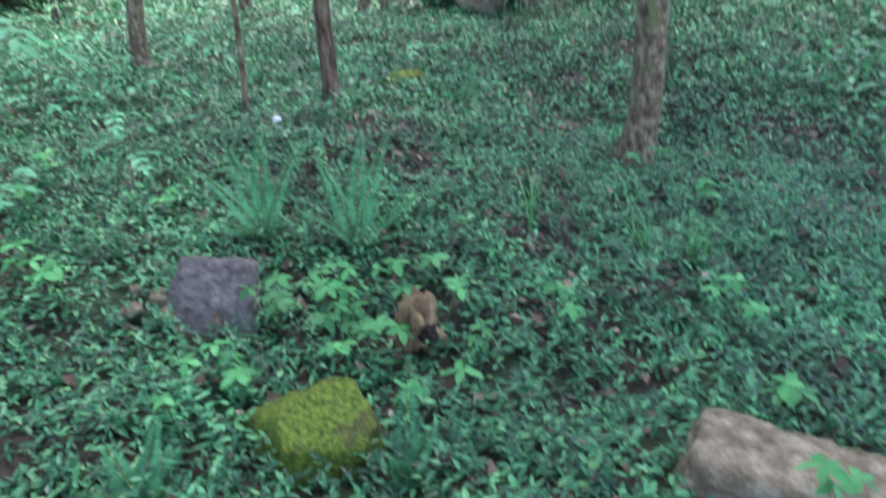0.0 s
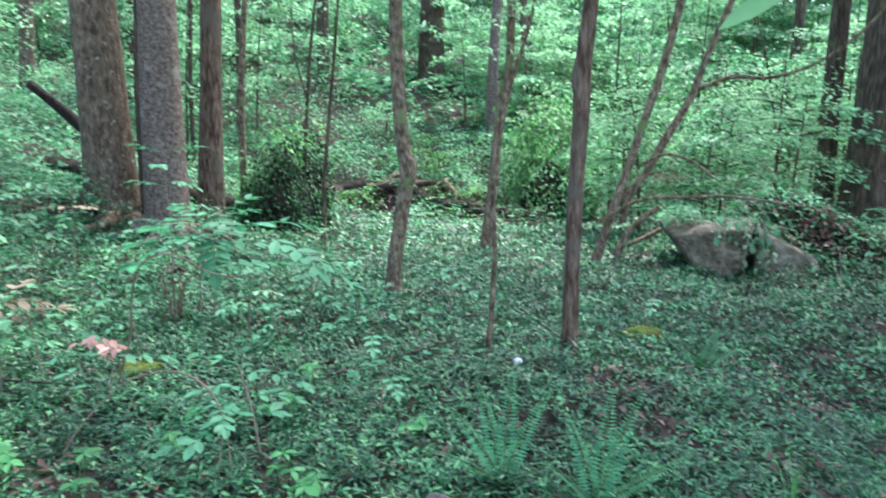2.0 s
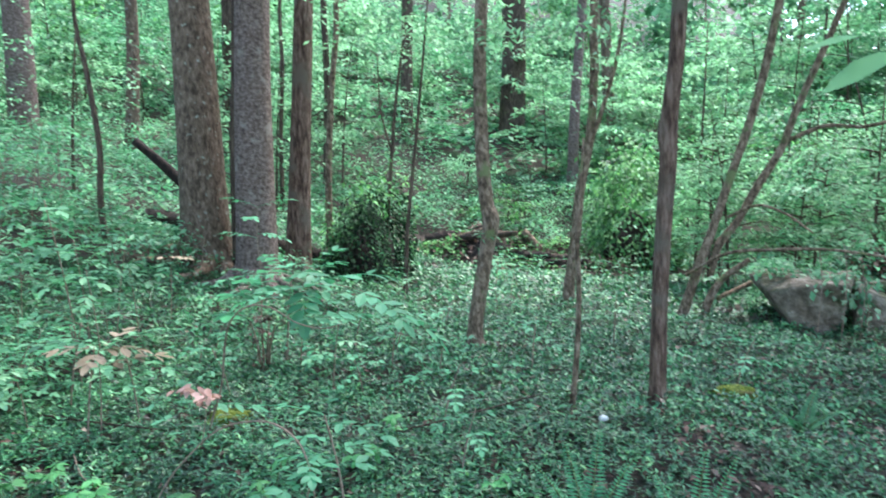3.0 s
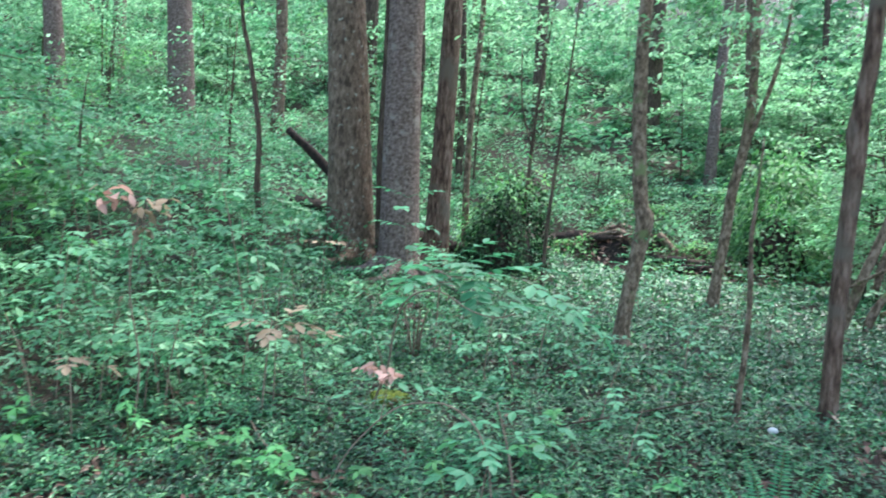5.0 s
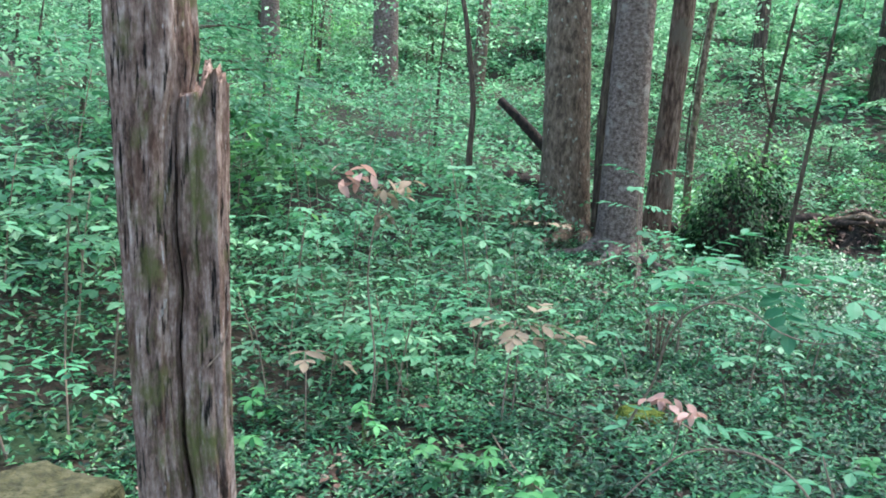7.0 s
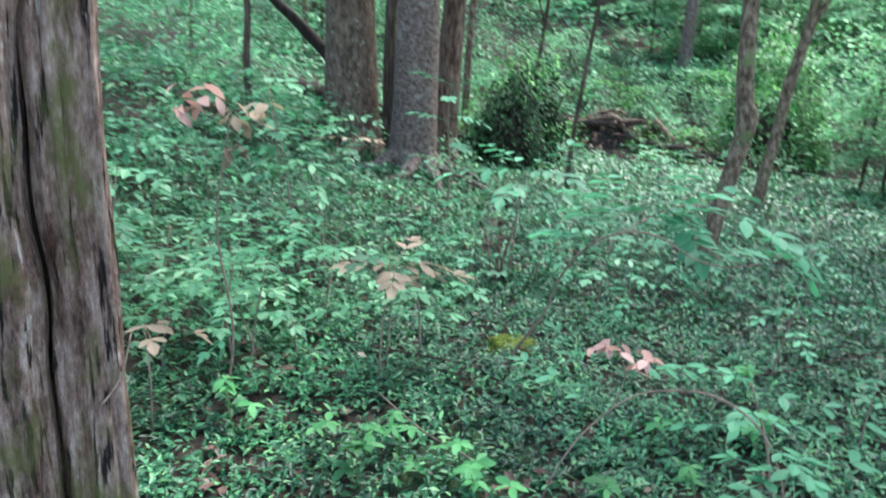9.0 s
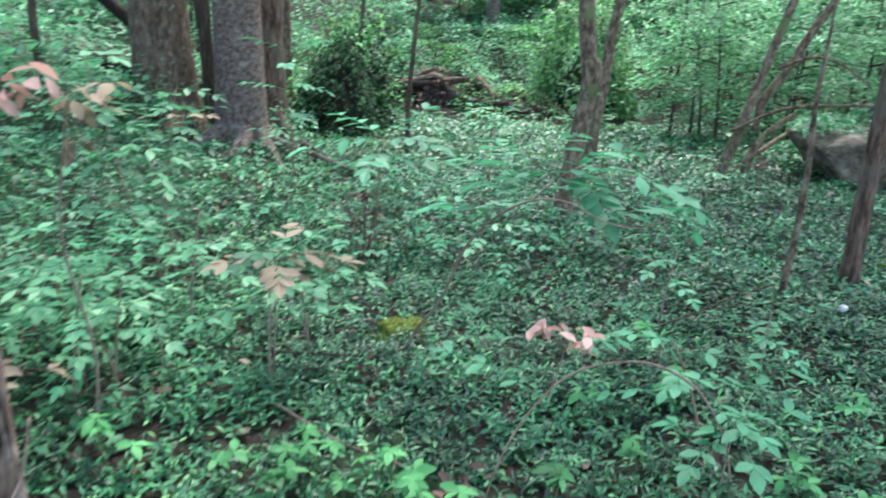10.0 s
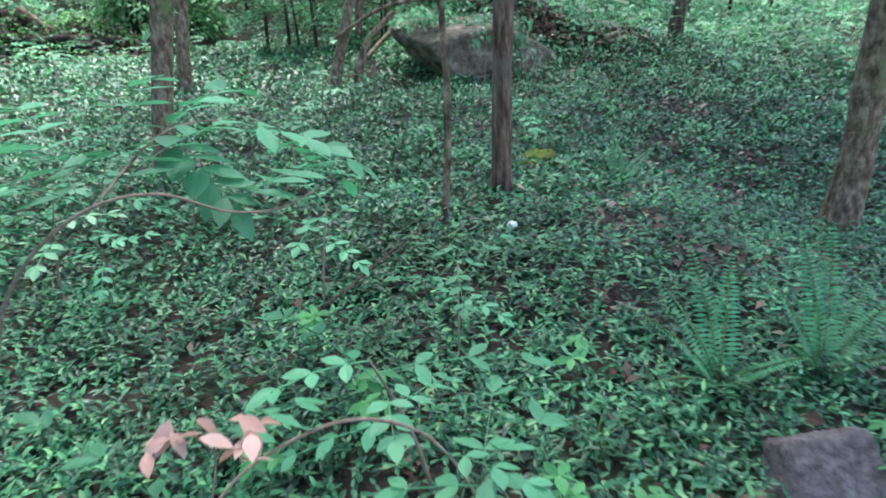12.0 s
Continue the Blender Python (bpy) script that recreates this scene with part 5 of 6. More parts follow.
# arching sapling with broad compound leaves
sapling("ash_sapling", (-3.50, 3.60), [[(0, 0, -0.05, 0.008), (0.12, -0.06, 0.18, 0.008), (0.27, -0.16, 0.42, 0.007), (0.36, -0.24, 0.66, 0.007), (0.50, -0.36, 0.86, 0.006), (0.66, -0.42, 0.97, 0.005), (0.82, -0.42, 0.98, 0.004), (0.98, -0.40, 0.90, 0.0035), (1.12, -0.36, 0.87, 0.004), (1.24, -0.34, 0.90, 0.003)],
                                       [(0.66, -0.42, 0.97, 0.005), (0.85, -0.1, 1.06, 0.004), (1.05, 0.1, 1.03, 0.003), (1.25, 0.2, 0.92, 0.002)]],
        [((0.52, -0.36, 0.88), (0.15, 0.05, 0.80), 0), ((0.64, -0.42, 0.97), (0.45, 0.2, 1.12), 0), ((0.68, -0.42, 0.98), (0.85, 0.3, 1.16), 0), ((0.85, -0.1, 1.06), (1.15, 0.45, 1.06), 0), ((0.85, -0.1, 1.06), (1.0, -0.35, 0.9), 0), ((1.05, 0.1, 1.03), (1.45, 0.0, 0.86), 0), ((1.2, 0.18, 0.94), (1.5, 0.45, 0.66), 0), ((0.75, -0.3, 0.98), (0.3, 0.05, 1.05), 0), ((0.66, -0.42, 0.97), (1.0, -0.15, 1.08), 0), ((0.66, -0.42, 0.97), (0.38, -0.2, 1.00), 0), ((0.98, -0.40, 0.90), (1.3, -0.15, 0.92), 0)],
        "arching ash sapling with broad pale green compound leaves", [ASH], 0.115, 5)
# bowed twig with pink young leaves
PINK_SEEDLING = sapling("hickory_seedling", (-2.92, 2.42), [[(0, 0, -0.03, 0.004), (0.07, 0.07, 0.20, 0.004), (0.17, 0.16, 0.36, 0.004), (0.30, 0.22, 0.48, 0.004), (0.46, 0.25, 0.53, 0.005), (0.60, 0.26, 0.53, 0.005), (0.74, 0.24, 0.47, 0.005), (0.83, 0.20, 0.36, 0.004), (0.88, 0.16, 0.22, 0.004), (0.90, 0.14, 0.06, 0.004)],
                                            [(0.22, 0.18, 0.40, 0.003), (0.26, 0.17, 0.55, 0.0025), (0.27, 0.16, 0.66, 0.002)]],
        [((0.27, 0.16, 0.62), (0.48, 0.28, 0.60), 1), ((0.20, 0.17, 0.40), (-0.10, 0.42, 0.62), 1), ((0.20, 0.17, 0.40), (-0.18, 0.24, 0.52), 1), ((0.80, 0.22, 0.40), (0.95, 0.02, 0.40), 1), ((0.84, 0.18, 0.3), (0.70, -0.05, 0.30), 1)],
        "bowed hickory seedling with salmon pink young leaves", [PINK, ASH], 0.07, 3)


def drooping(parent, at, n, lo, hi, mat, seed, label, foot):
    """A tuft of drooping young leaflets on a thin stalk."""
    g = np.random.default_rng(seed)
    L = g.uniform(lo, hi, n)
    v, tr = leaves(np.tile(at, (n, 1)) + g.normal(0, 0.4 * lo, (n, 3)), np.arange(n) * 6.28 / n + seed, g.normal(-0.3, 0.35, n), g.normal(0, 0.5, n), L, L * 0.5, 0.25, 0.25, 2)
    tuft = part("young_leaves", mesh_of("young_leaves", v, tr, mat, True), parent, label)
    part("stalk", mesh_of("stalk", *tube([(*foot, 0.002), (*((np.array(foot) + at) / 2 + np.array([0, 0, 0.02])), 0.0018), (*at, 0.0015)], 5, 3), TWIG, True), tuft)


drooping(PINK_SEEDLING, (0.20, 0.13, 0.70), 12, 0.05, 0.08, PINK, 1, "salmon pink drooping young leaves", (0.27, 0.16, 0.60))
drooping(PINK_SEEDLING, (0.34, 0.09, 0.68), 12, 0.05, 0.08, PINK, 2, "salmon pink drooping young leaves", (0.27, 0.16, 0.60))
sapling("hickory_seedling", (-2.08, 2.52), [[(0, 0, -0.03, 0.004), (0.02, 0.02, 0.2, 0.003), (0.04, 0.05, 0.36, 0.002)]],
        [((0.04, 0.05, 0.36), (0.05, -0.22, 0.34), 0), ((0.04, 0.05, 0.36), (0.24, 0.12, 0.38), 0), ((0.02, 0.04, 0.30), (-0.16, 0.10, 0.30), 0), ((0.03, 0.04, 0.33), (0.15, 0.24, 0.42), 0)], "young hickory seedling with fresh green leaves", [ASH], 0.085, 2)
# tan and orange leaved saplings at the edge of the thicket
ORANGE_SAPLING = sapling("buckeye_sapling", (-4.48, 2.46), [[(0, 0, -0.05, 0.007), (0.04, 0.03, 0.4, 0.006), (-0.03, 0.02, 0.9, 0.005), (0.05, 0.03, 1.38, 0.004)]],
        [((0.05, 0.03, 1.36), (0.28, 0.42, 1.33), 2), ((0.02, 0.0, 1.0), (0.20, 0.1, 0.98), 2), ((0.02, 0.0, 0.9), (-0.14, 0.14, 0.95), 2)], "sapling with salmon orange and tan young leaves", [PINK, TAN, UNDER], 0.085, 2)
for at, mat, k, lab in (((-0.05, -0.14, 1.43), PINK, 3, "salmon orange young leaves"), ((0.0, -0.05, 1.46), PINK, 4, "salmon orange young leaves"), ((0.06, 0.06, 1.40), TAN, 5, "pale tan young leaves"), ((0.10, 0.16, 1.40), TAN, 6, "pale tan young leaves"), ((0.08, 0.05, 1.26), TAN, 7, "pale tan young leaves")):
    drooping(ORANGE_SAPLING, at, 7, 0.07, 0.11, mat, k, lab, (0.05, 0.03, 1.33))
sapling("buckeye_sapling", (-4.02, 3.22), [[(0, 0, -0.04, 0.006), (0.02, 0.0, 0.3, 0.005), (0.05, -0.03, 0.62, 0.004)]],
        [((0.05, -0.03, 0.62), (0.24, 0.10, 0.62), 0), ((0.05, -0.03, 0.62), (-0.14, -0.18, 0.64), 0), ((0.05, -0.03, 0.60), (0.12, -0.18, 0.58), 0), ((0.05, -0.03, 0.60), (0.02, 0.24, 0.70), 0), ((0.02, 0, 0.5), (0.32, 0.2, 0.56), 0)], "low sapling with faded tan compound leaves", [TAN], 0.10, 3)
sapling("buckeye_sapling", (-5.9, 6.0), [[(0, 0, -0.04, 0.006), (0.02, 0.0, 0.35, 0.005), (0.05, -0.03, 0.72, 0.004)]],
        [((0.05, -0.03, 0.7), (0.3, -0.06, 0.72), 0), ((0.05, -0.03, 0.7), (-0.22, -0.18, 0.7), 0), ((0.05, -0.03, 0.68), (0.15, -0.3, 0.55), 1), ((0.05, -0.03, 0.6), (0.02, 0.3, 0.7), 1)], "low sapling with tan and green leaves", [TAN, UNDER], 0.085, 3)
sapling("buckeye_sapling", (-4.62, 2.15), [[(0, 0, -0.04, 0.005), (0.0, 0.0, 0.3, 0.004), (-0.05, 0.03, 0.5, 0.003)]],
        [((-0.05, 0.03, 0.5), (0.12, -0.1, 0.5), 0), ((-0.05, 0.03, 0.5), (0.1, 0.2, 0.42), 0), ((-0.05, 0.03, 0.5), (-0.25, 0.1, 0.5), 1)], "short seedling with tan leaves", [TAN, UNDER], 0.085, 2)
# leafy sapling standing before the big trunks
sapling("walnut_sapling", (-4.10, 5.45), [[(0, 0, -0.05, 0.012), (0.03, 0, 0.3, 0.010), (0.05, 0.0, 0.62, 0.008), (0.08, 0.02, 0.85, 0.006)]],
        [((0.08, 0.02, 0.85), (0.55, -0.25, 0.86), 0), ((0.08, 0.02, 0.85), (-0.45, -0.3, 0.80), 0), ((0.08, 0.02, 0.85), (0.35, 0.35, 1.05), 0), ((0.08, 0.02, 0.85), (-0.35, 0.3, 0.98), 0), ((0.06, 0, 0.7), (0.75, 0.1, 0.62), 0), ((0.06, 0, 0.7), (-0.5, 0.0, 0.55), 0), ((0.06, 0, 0.75), (0.1, -0.55, 0.72), 0)], "bushy walnut sapling with pale compound leaves", [ASH], 0.13, 4)


sapling("walnut_sapling", (-5.15, 6.55), [[(0, 0, -0.05, 0.010), (0.02, 0.01, 0.5, 0.008), (-0.03, 0.02, 1.0, 0.006), (0.0, 0.0, 1.35, 0.004)]],
        [((0.0, 0.0, 1.34), (0.34, 0.16, 1.42), 0), ((0.0, 0.0, 1.34), (-0.34, -0.1, 1.44), 0), ((-0.01, 0.0, 1.2), (0.12, -0.36, 1.24), 0), ((-0.02, 0.01, 1.05), (0.36, 0.0, 1.0), 0), ((-0.02, 0.01, 1.0), (-0.36, -0.12, 1.06), 0), ((0.0, 0.01, 0.8), (0.28, -0.2, 0.78), 0), ((0.01, 0.01, 0.6), (-0.3, -0.1, 0.66), 0)], "slender walnut sapling with tiers of narrow compound leaves", [ASH], 0.085, 5)


def random_sapling(seed, h, n, leaf, mat):
    g = np.random.default_rng(seed)
    tip = np.array([g.normal(0, 0.08), g.normal(0, 0.08), h])
    comp = []
    a0 = g.uniform(0, 6.3)
    for i in range(n):
        a, q = a0 + i * 2.4, 1 - 0.5 * i / n
        b = tip * np.array([q, q, q])
        d = g.uniform(0.22, 0.38)
        comp.append((b, b + np.array([d * np.cos(a), d * np.sin(a), g.uniform(-0.08, 0.1)]), 0))
    return [[(0, 0, -0.04, 0.006), (tip[0] * 0.4, tip[1] * 0.4, h * 0.5, 0.005), (*tip, 0.003)]], comp


def copies(proto, spots, seed):
    g = np.random.default_rng(seed)
    for x, y in spots:
        copy_thing(proto, pose(x, y, float(gz(x, y)), 0, 0, g.uniform(0, 360)) @ Matrix.Scale(float(g.uniform(0.8, 1.25)), 4))


def thicket():
    """Saplings of the thicket on the slope and round the dead trunk."""
    g = np.random.default_rng(12)
    protos = []
    for k, (h, n, leaf, mat, lab) in enumerate(((0.55, 7, 0.062, UNDER, "bright green leafy seedling in the thicket"), (0.8, 9, 0.072, UNDER, "green compound-leaved sapling in the thicket"), (0.4, 6, 0.058, ASH, "pale green seedling in the periwinkle"), (1.2, 11, 0.08, UNDER, "tall leafy green sapling on the slope"))):
        st, comp = random_sapling(60 + k, h, n, leaf, mat)
        x, y = ((-5.0, 4.0), (-5.8, 3.2), (-3.9, 4.4), (-7.2, 4.6))[k]
        protos.append(sapling("thicket_seedling", (x, y), st, comp, lab, [mat], leaf, 3, "thicket seedlings"))
    spots = [[], [], [], []]
    while sum(map(len, spots)) < 150:
        x, y = g.uniform(-12, -3.0), g.uniform(0.3, 9.5)
        if x > -3.6 and y < 4 or np.hypot(x + 3.73, y - 0.98) < 0.55 or (x > -4.8 and g.uniform() < 0.6) or np.hypot(x + 4.2, y - 0.7) < 0.45 or (np.hypot(x + 6.9, y - 8.2) < 1.5) or (x > -4.9 and y < 2.7) or (x > -7.0 and y > 5.4):
            continue
        k = int(g.choice(4, p=[0.3, 0.3, 0.2, 0.2] if x < -5 else [0.35, 0.15, 0.5, 0.0]))
        spots[k].append((x, y))
    while sum(map(len, spots)) < 200:
        x, y = g.uniform(-4.5, 5.5), g.uniform(7.2, 14)
        if -1.2 < x < 2.4 and y < 10:
            continue
        spots[int(g.choice([0, 2]))].append((x, y))
    spots[2] += [(-2.6, 5.5), (-3.0, 4.9), (-1.9, 5.9), (-3.3, 6.1), (-0.26, 6.1), (-2.05, 2.9), (-3.9, 6.4), (-4.4, 6.5), (-3.1, 5.6), (-2.1, 4.3), (-1.7, 3.6), (-3.6, 5.0)]
    spots[0] += [(-4.6, 2.8), (-4.8, 2.8), (-5.0, 2.6), (-4.5, 3.1), (-4.9, 3.2), (-5.2, 2.9), (-4.6, 3.5)]
    spots[2] += [(-4.65, 2.95), (-5.1, 3.4)]
    spots[1] += [(-6.4, 1.6), (-5.9, 0.6), (-6.8, 0.7), (-5.6, 1.9), (-6.2, 0.2), (-7.2, 1.4)]
    for p, s in zip(protos, spots):
        copies(p, s, 5)


thicket()


def palmate(seed, h, leaf):
    """A low plant with five spread leaflets."""
    g = np.random.default_rng(seed)
    a = g.uniform(0, 6.3) + np.arange(5) * 1.2566
    L = leaf * g.uniform(0.85, 1.15, 5)
    return leaves(np.tile((0, 0, h), (5, 1)), a, g.normal(-0.05, 0.22, 5), g.normal(0, 0.3, 5), L, L * 0.5, 0.22, 0.22, 2)


def creeper_sprig(x, y, seed, n, mat=None):
    """A sprig of creeper: several five-fingered leaves on thin stalks."""
    g = np.random.default_rng(seed)
    t = thing("creeper_sprig", (x, y, float(gz(x, y))), "bright green five-leaflet creeper sprig among periwinkle", "creeper", "creeper sprigs")
    for i in range(n):
        dx, dy, h = g.normal(0, 0.07), g.normal(0, 0.07), g.uniform(0.12, 0.24)
        v, tr = palmate(seed * 10 + i, 0, g.uniform(0.055, 0.08))
        lf = part("leaf", mesh_of("leaf", v + np.array([dx, dy, h]), tr, mat or BRIGHT, True), t)
        part("stalk", mesh_of("stalk", *tube([(dx * 0.3, dy * 0.3, -0.02, 0.0025), (dx * 0.7, dy * 0.7, h * 0.6, 0.002), (dx, dy, h, 0.0015)], 5, 3), STEM, True), lf)
    return t


SPRIGS = [(-0.75, 1.97, 3), (-0.90, 1.78, 2), (-0.03, 1.95, 2), (-0.40, 2.29, 5), (-0.36, 2.56, 3), (-0.19, 2.50, 4), (-0.02, 2.41, 3), (0.07, 2.17, 2), (-0.69, 2.40, 4), (-0.28, 2.2, 4), (-0.51, 2.48, 4),
          (-3.23, 2.42, 5), (-3.75, 2.42, 5), (-3.5, 2.46, 5), (-3.62, 2.25, 4), (-4.3, 2.3, 4), (-3.05, 2.25, 3), (-2.7, 2.3, 3), (-2.6, 3.0, 2), (-1.75, 2.6, 3), (-2.3, 2.7, 2), (1.6, 3.65, 2), (1.35, 4.3, 2), (1.2, 2.2, 3), (1.0, 1.6, 3), (-1.55, 2.45, 3), (-2.1, 3.3, 4), (-1.3, 3.3, 2), (0.5, 2.3, 2), (-4.5, 1.55, 4), (-4.9, 2.0, 4), (-2.2, 3.9, 3), (1.05, 1.15, 3)]
for i, (x, y, n) in enumerate(SPRIGS):
    creeper_sprig(x, y, 20 + i, n)


def fern(x, y, tips, label, size=1.0):
    """A clump of narrow evergreen fronds. tips: (dx, dy, z) of each frond's end."""
    t = thing("christmas_fern", (x, y, float(gz(x, y))), label, "fern", "ferns")
    for i, tip in enumerate(tips):
        tip = np.array(tip, float)
        mid = tip * np.array([0.38, 0.38, 0.62])
        n = 28
        q = np.linspace(0.10, 0.985, n)
        p = (2 * q * (1 - q))[:, None] * mid + (q * q)[:, None] * tip
        az0, rise = frame_of(tip)
        L = 0.088 * size * np.minimum(0.55 + 1.6 * q, 1) * (1.04 - q) ** 0.75 + 0.004
        pos, az = np.repeat(p, 2, 0), np.tile([az0 - 1.4, az0 + 1.4], n)
        LL = np.repeat(L, 2)
        fr = part("frond", mesh_of("frond", *leaves(pos, az, np.full(2 * n, 0.1), np.tile([rise, -rise], n), LL, LL * 0.14 + 0.005 * size, 0.1, 0.1, 1), FERN), t)
        part("stalk", mesh_of("stalk", *tube([(0, 0, -0.02, 0.003), (*mid * 0.6, 0.0026), (*((mid + tip) * 0.5), 0.002), (*tip, 0.001)], 5, 4), STEM, True), fr)


fern(-0.86, 3.08, [(-0.32, 0.12, 0.34), (-0.18, 0.24, 0.42), (0.0, 0.26, 0.50), (0.20, 0.24, 0.42), (-0.36, -0.12, 0.20), (0.22, -0.18, 0.18), (-0.12, -0.30, 0.20)], "dark green christmas fern clump behind the fieldstone")
fern(-0.40, 3.04, [(0.04, 0.24, 0.52), (0.18, 0.22, 0.52), (-0.18, 0.18, 0.40), (0.40, 0.02, 0.28), (0.42, 0.20, 0.24), (0.28, -0.2, 0.16), (-0.26, -0.06, 0.24)], "dark green christmas fern clump with upright fronds")
fern(-0.12, 1.52, [(0.02, 0.22, 0.34), (-0.02, -0.12, 0.22), (0.1, 0.1, 0.16)], "small upright fern frond in periwinkle", 0.75)
fern(-0.90, 1.40, [(0.05, 0.15, 0.22), (-0.1, -0.12, 0.2), (-0.12, 0.12, 0.16), (0.12, -0.06, 0.14)], "small fern beside the mossy stone", 0.8)
fern(0.2, 5.4, [(0.3, 0.05, 0.2), (-0.28, 0.1, 0.18), (0.1, 0.25, 0.26), (-0.1, -0.2, 0.15)], "low fern in the periwinkle")


def grass_tuft(x, y, n, h, seed):
    g = np.random.default_rng(seed)
    pieces = []
    for i in range(n):
        a, d, hh = g.uniform(0, 6.3), g.uniform(0.04, 0.16), h * g.uniform(0.5, 1.1)
        q = np.linspace(0, 1, 6)
        p = np.stack([np.cos(a) * d * q ** 2, np.sin(a) * d * q ** 2, hh * (q - 0.25 * q ** 3)], -1)
        w = 0.0045 * (1 - q) ** 0.6 + 0.0004
        side = np.array([-np.sin(a), np.cos(a), 0])
        v = np.concatenate([p - side * w[:, None], p + side * w[:, None]]) + np.array([g.normal(0, 0.02), g.normal(0, 0.02), -0.02])
        tr = [(k, k + 1, k + 7) for k in range(5)] + [(k, k + 7, k + 6) for k in range(5)]
        pieces.append((v, tr))
    ob = new("grass_tuft", mesh_of("grass_tuft", *merged(pieces), GRASS))
    ob.location = (x, y, float(gz(x, y)))
    tagged(ob, "thin tuft of long green grass blades", "grass", "grass tufts")


for i, (x, y, n, h) in enumerate(((0.47, 3.3, 9, 0.46), (1.2, 2.9, 16, 0.4), (1.0, 3.05, 10, 0.34), (-1.5, 2.9, 8, 0.25), (-5.1, 7.4, 14, 0.3))):
    grass_tuft(x, y, n, h, i)


def stilt_grass():
    """Bright fine grass on the sunny side beyond the leaning oak."""
    g = np.random.default_rng(9)
    x, y = scatter(1.8, 9, 4.6, 13, 260, lambda a, b: np.clip((a - 1.9) / 2.5, 0, 1) * np.clip(0.6 + 0.6 * fbm(a, b, 1.5, 2), 0, 1))
    n = len(x)
    L = g.uniform(0.05, 0.1, n)
    m = leaves(np.stack([x, y, gz(x, y) + g.uniform(0.04, 0.28, n)], -1), g.uniform(0, 6.3, n), g.normal(0.1, 0.35, n), g.normal(0, 0.3, n), L, L * 0.3, 0.2, 0.25, 1)
    tagged(new("stilt_grass", mesh_of("stilt_grass", *m, FAR)), "bright yellow-green low grass beyond the periwinkle", "grass", kind="stuff")


stilt_grass()


# ---- small wood and stubs ----
def broken_stub():
    t = thing("broken_root_stub", (-0.09, 2.3, float(gz(-0.09, 2.3))), "broken brown root stub with a dark hollow", "stump")
    v, tr = lump((0.17, 0.14, 0.26), 6.6, 22, 0.7, None, 2.2)
    part("wood", mesh_of("wood", v + np.array([0, 0, 0.07]), tr, STUBWOOD, True), t)
    # a dark lump let into the wood paints the shade of the hollow
    v, tr = lump((0.08, 0.06, 0.11), 2.6, 12, 0.3, None, 2.0)
    part("hollow", mesh_of("hollow", v + np.array([0.035, -0.048, 0.08]), tr, ROTTEN, True), t, "dark lump standing in for the shaded hollow")


broken_stub()


def overhang():
    """Broad leaves on the end of a low twig of the leaning oak."""
    t = thing("overhanging_twig", (-0.035, 1.05, 1.90), "broad green leaves on a low overhanging twig", "twig")
    v, tr = leaves([(0.03, 0, 0.02), (-0.03, 0.02, 0.05), (0.06, 0.02, 0.08)], [1.35, 1.7, 0.6], [-0.35, -0.1, 0.1], [0.5, 0.2, -0.2], [0.13, 0.09, 0.10], [0.055, 0.035, 0.04], 0.15, 0.15, 2)
    part("leaf", mesh_of("leaf", v, tr, FAR, True), t)
    part("stalk", mesh_of("stalk", *tube([(0.03, 0, 0.02, 0.0015), (0.05, 0.0, 0.06, 0.002), (0.02, -0.02, 0.1, 0.003)], 5, 3), TWIG, True), t)


overhang()


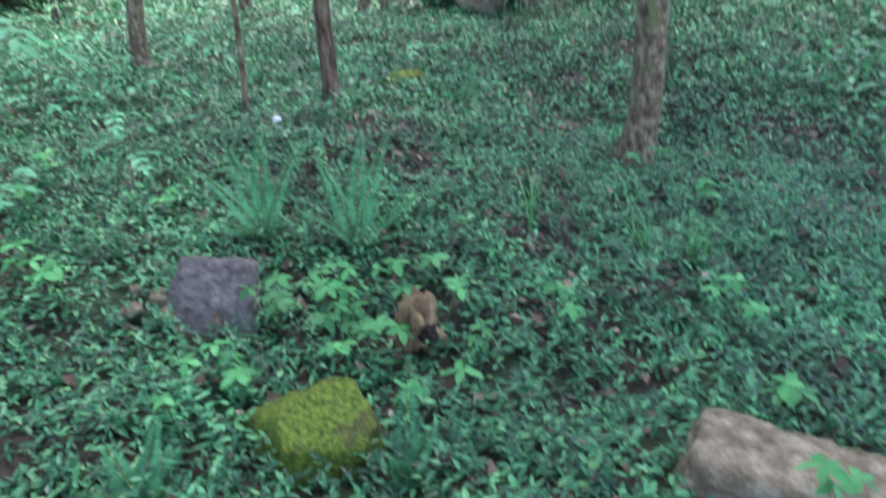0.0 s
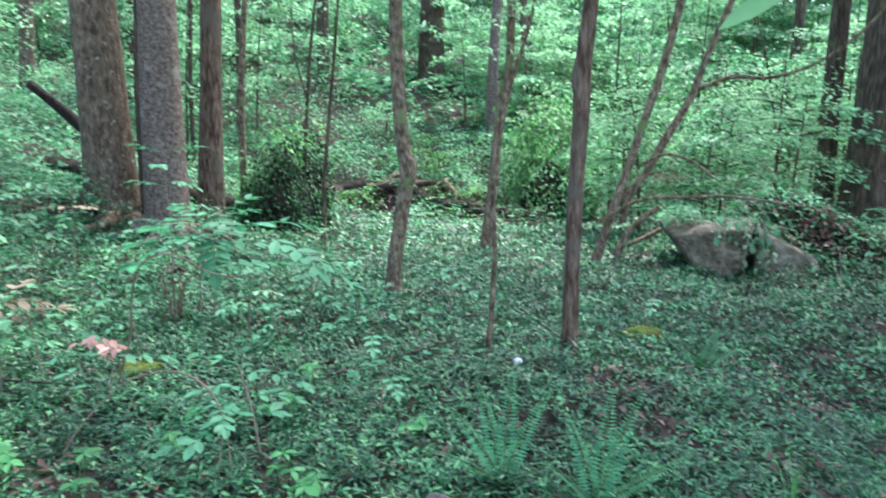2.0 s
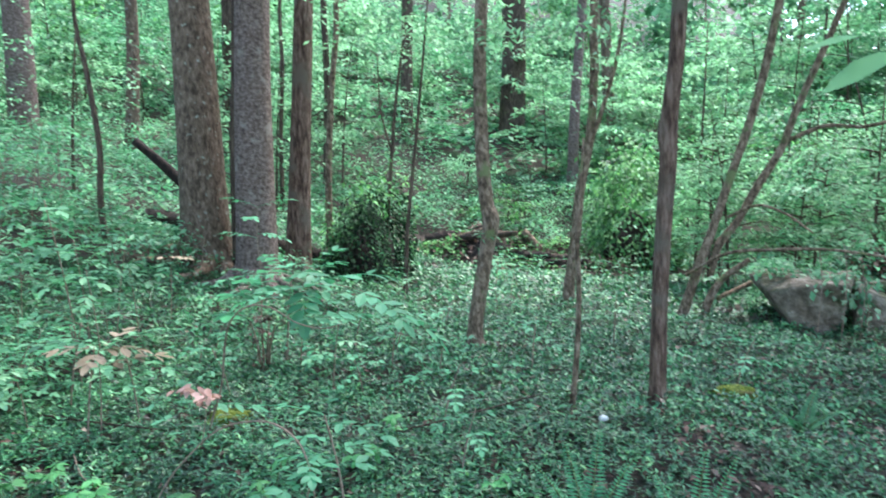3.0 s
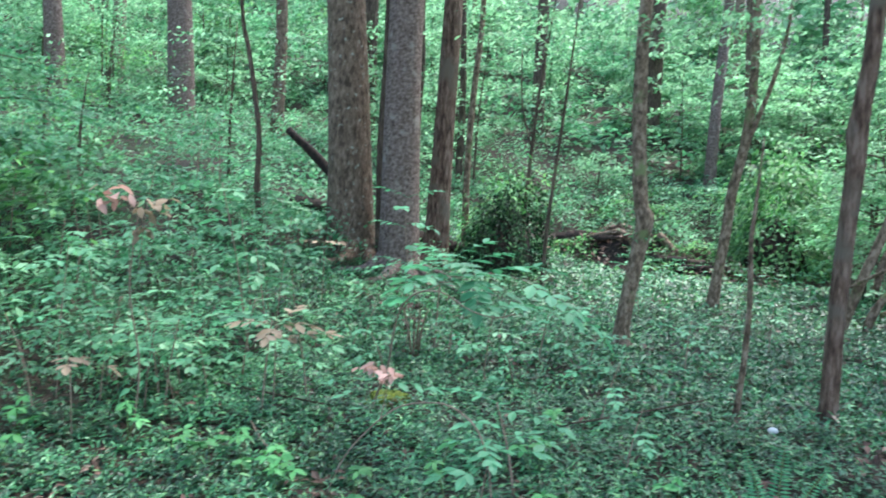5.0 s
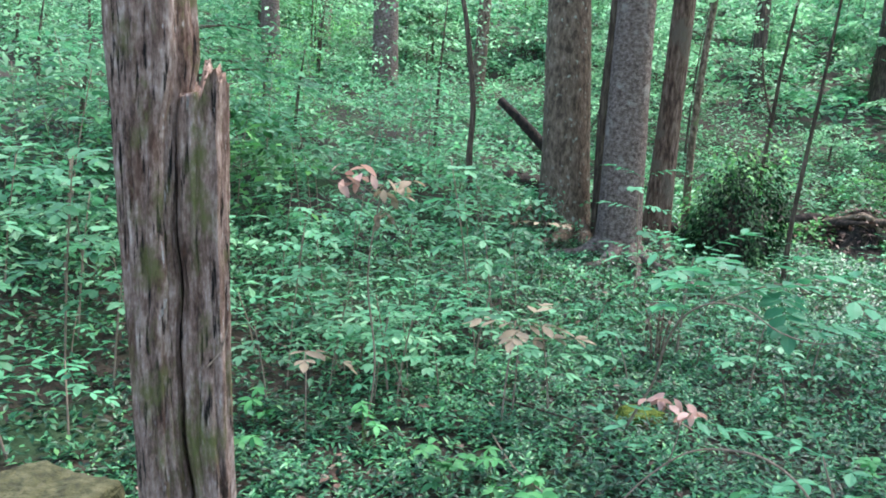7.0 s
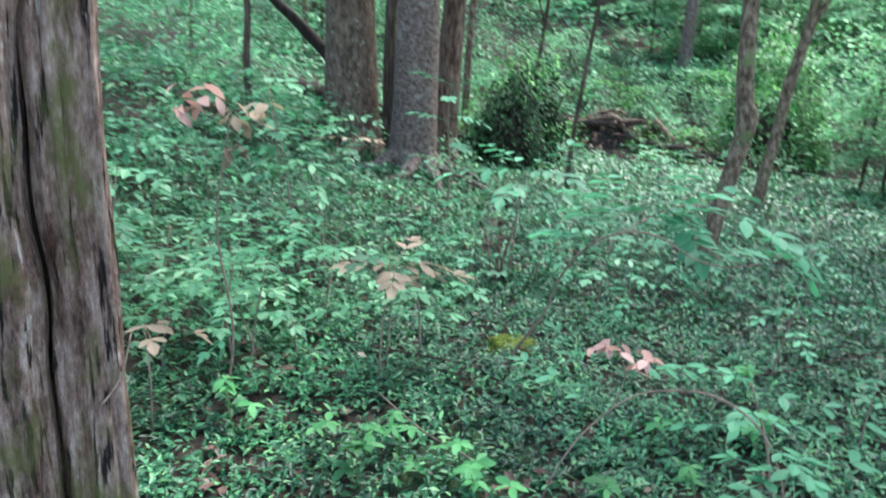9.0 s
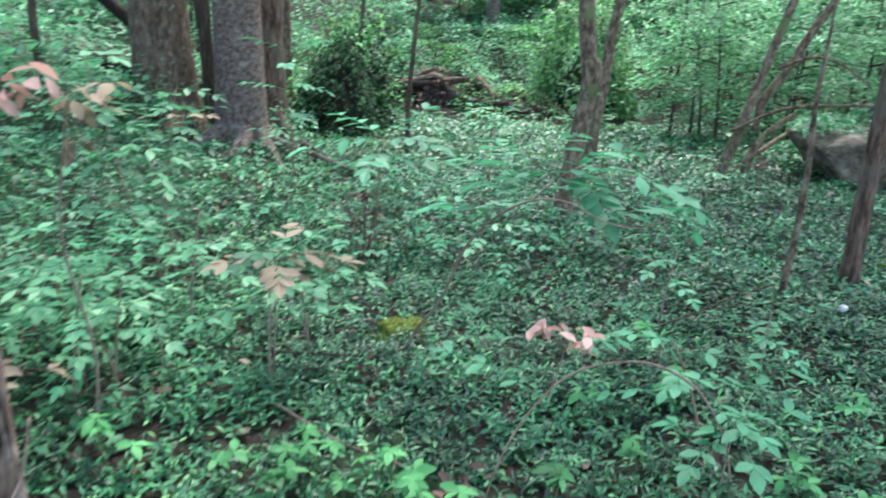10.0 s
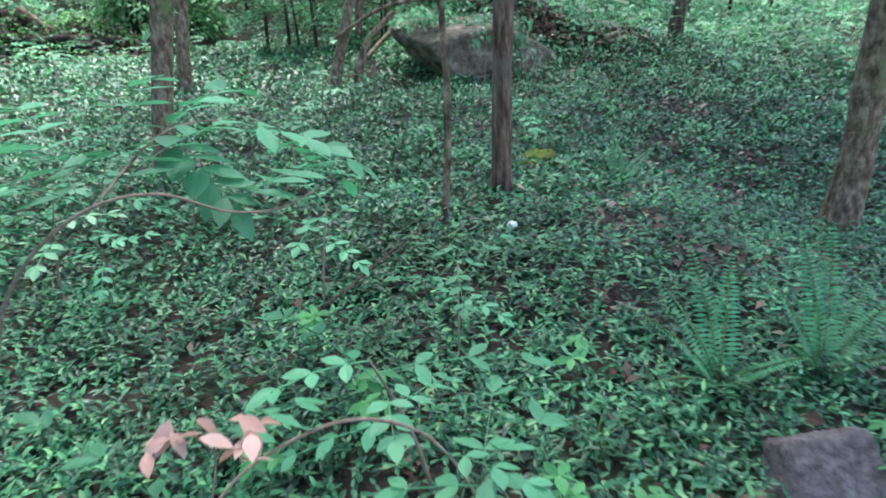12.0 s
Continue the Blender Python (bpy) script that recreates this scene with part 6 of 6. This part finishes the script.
def twig(pts, label, r=0.006, mat=None):
    ob = new("fallen_twig", mesh_of("fallen_twig", *tube([(x, y, float(gz(x, y)) + z, r * (1 - 0.12 * i)) for i, (x, y, z) in enumerate(pts)], 6, 5, 0.1, 3), mat or TWIG, True))
    tagged(ob, label, "twig", "fallen twigs")


twig([(-2.35, 4.05, 0.05), (-2.05, 4.15, 0.13), (-1.75, 4.35, 0.17), (-1.45, 4.45, 0.22)], "dark bare fallen twig over the periwinkle", 0.008, BARK_DARK)
twig([(-4.6, 3.3, 0.08), (-4.1, 3.3, 0.1), (-3.6, 3.35, 0.1)], "dark bare fallen twig under seedlings", 0.008, BARK_DARK)
twig([(-3.9, 2.9, 0.06), (-3.5, 2.6, 0.12), (-3.2, 2.5, 0.10)], "thin brown fallen twig", 0.005)
twig([(-5.6, 4.2, 0.5), (-5.3, 4.4, 0.35), (-5.0, 4.5, 0.1)], "pale thin dead twig standing in the thicket", 0.006)
twig([(-6.1, 8.05, 0.22), (-5.75, 7.95, 0.16), (-5.3, 7.85, 0.10), (-4.9, 7.8, 0.04)], "grey exposed root running from the poplar", 0.035, BARK_GREY)
twig([(-6.05, 8.3, 0.2), (-5.7, 8.35, 0.14), (-5.4, 8.4, 0.02)], "grey exposed root beside the poplar", 0.03, BARK_GREY)
twig([(-0.5, 9.4, 0.25), (0.2, 10.2, 0.3), (1.0, 11.0, 0.3)], "pale dead branch lying behind the boulder", 0.03, BARK_TAN)


def stumplet():
    """A dead brown bushy stub in the periwinkle."""
    t = thing("dead_shrub_stub", (-4.08, 5.1, float(gz(-4.08, 5.1))), "dead brown shrub stub with withered leaves", "stump")
    for i in range(4):
        a = i * 1.7
        part("stem", mesh_of("stem", *tube([(0.03 * np.cos(a), 0.03 * np.sin(a), -0.03, 0.014), (0.06 * np.cos(a), 0.06 * np.sin(a), 0.25, 0.011), (0.12 * np.cos(a), 0.10 * np.sin(a), 0.45, 0.006)], 6, 4, 0.1, i), BARK_TAN, True), t)
    part("withered_leaves", mesh_of("withered_leaves", *crown_leaves((0, 0, 0.42), (0.18, 0.18, 0.12), 90, 0.05, 4, 1), LITTER), t)


stumplet()
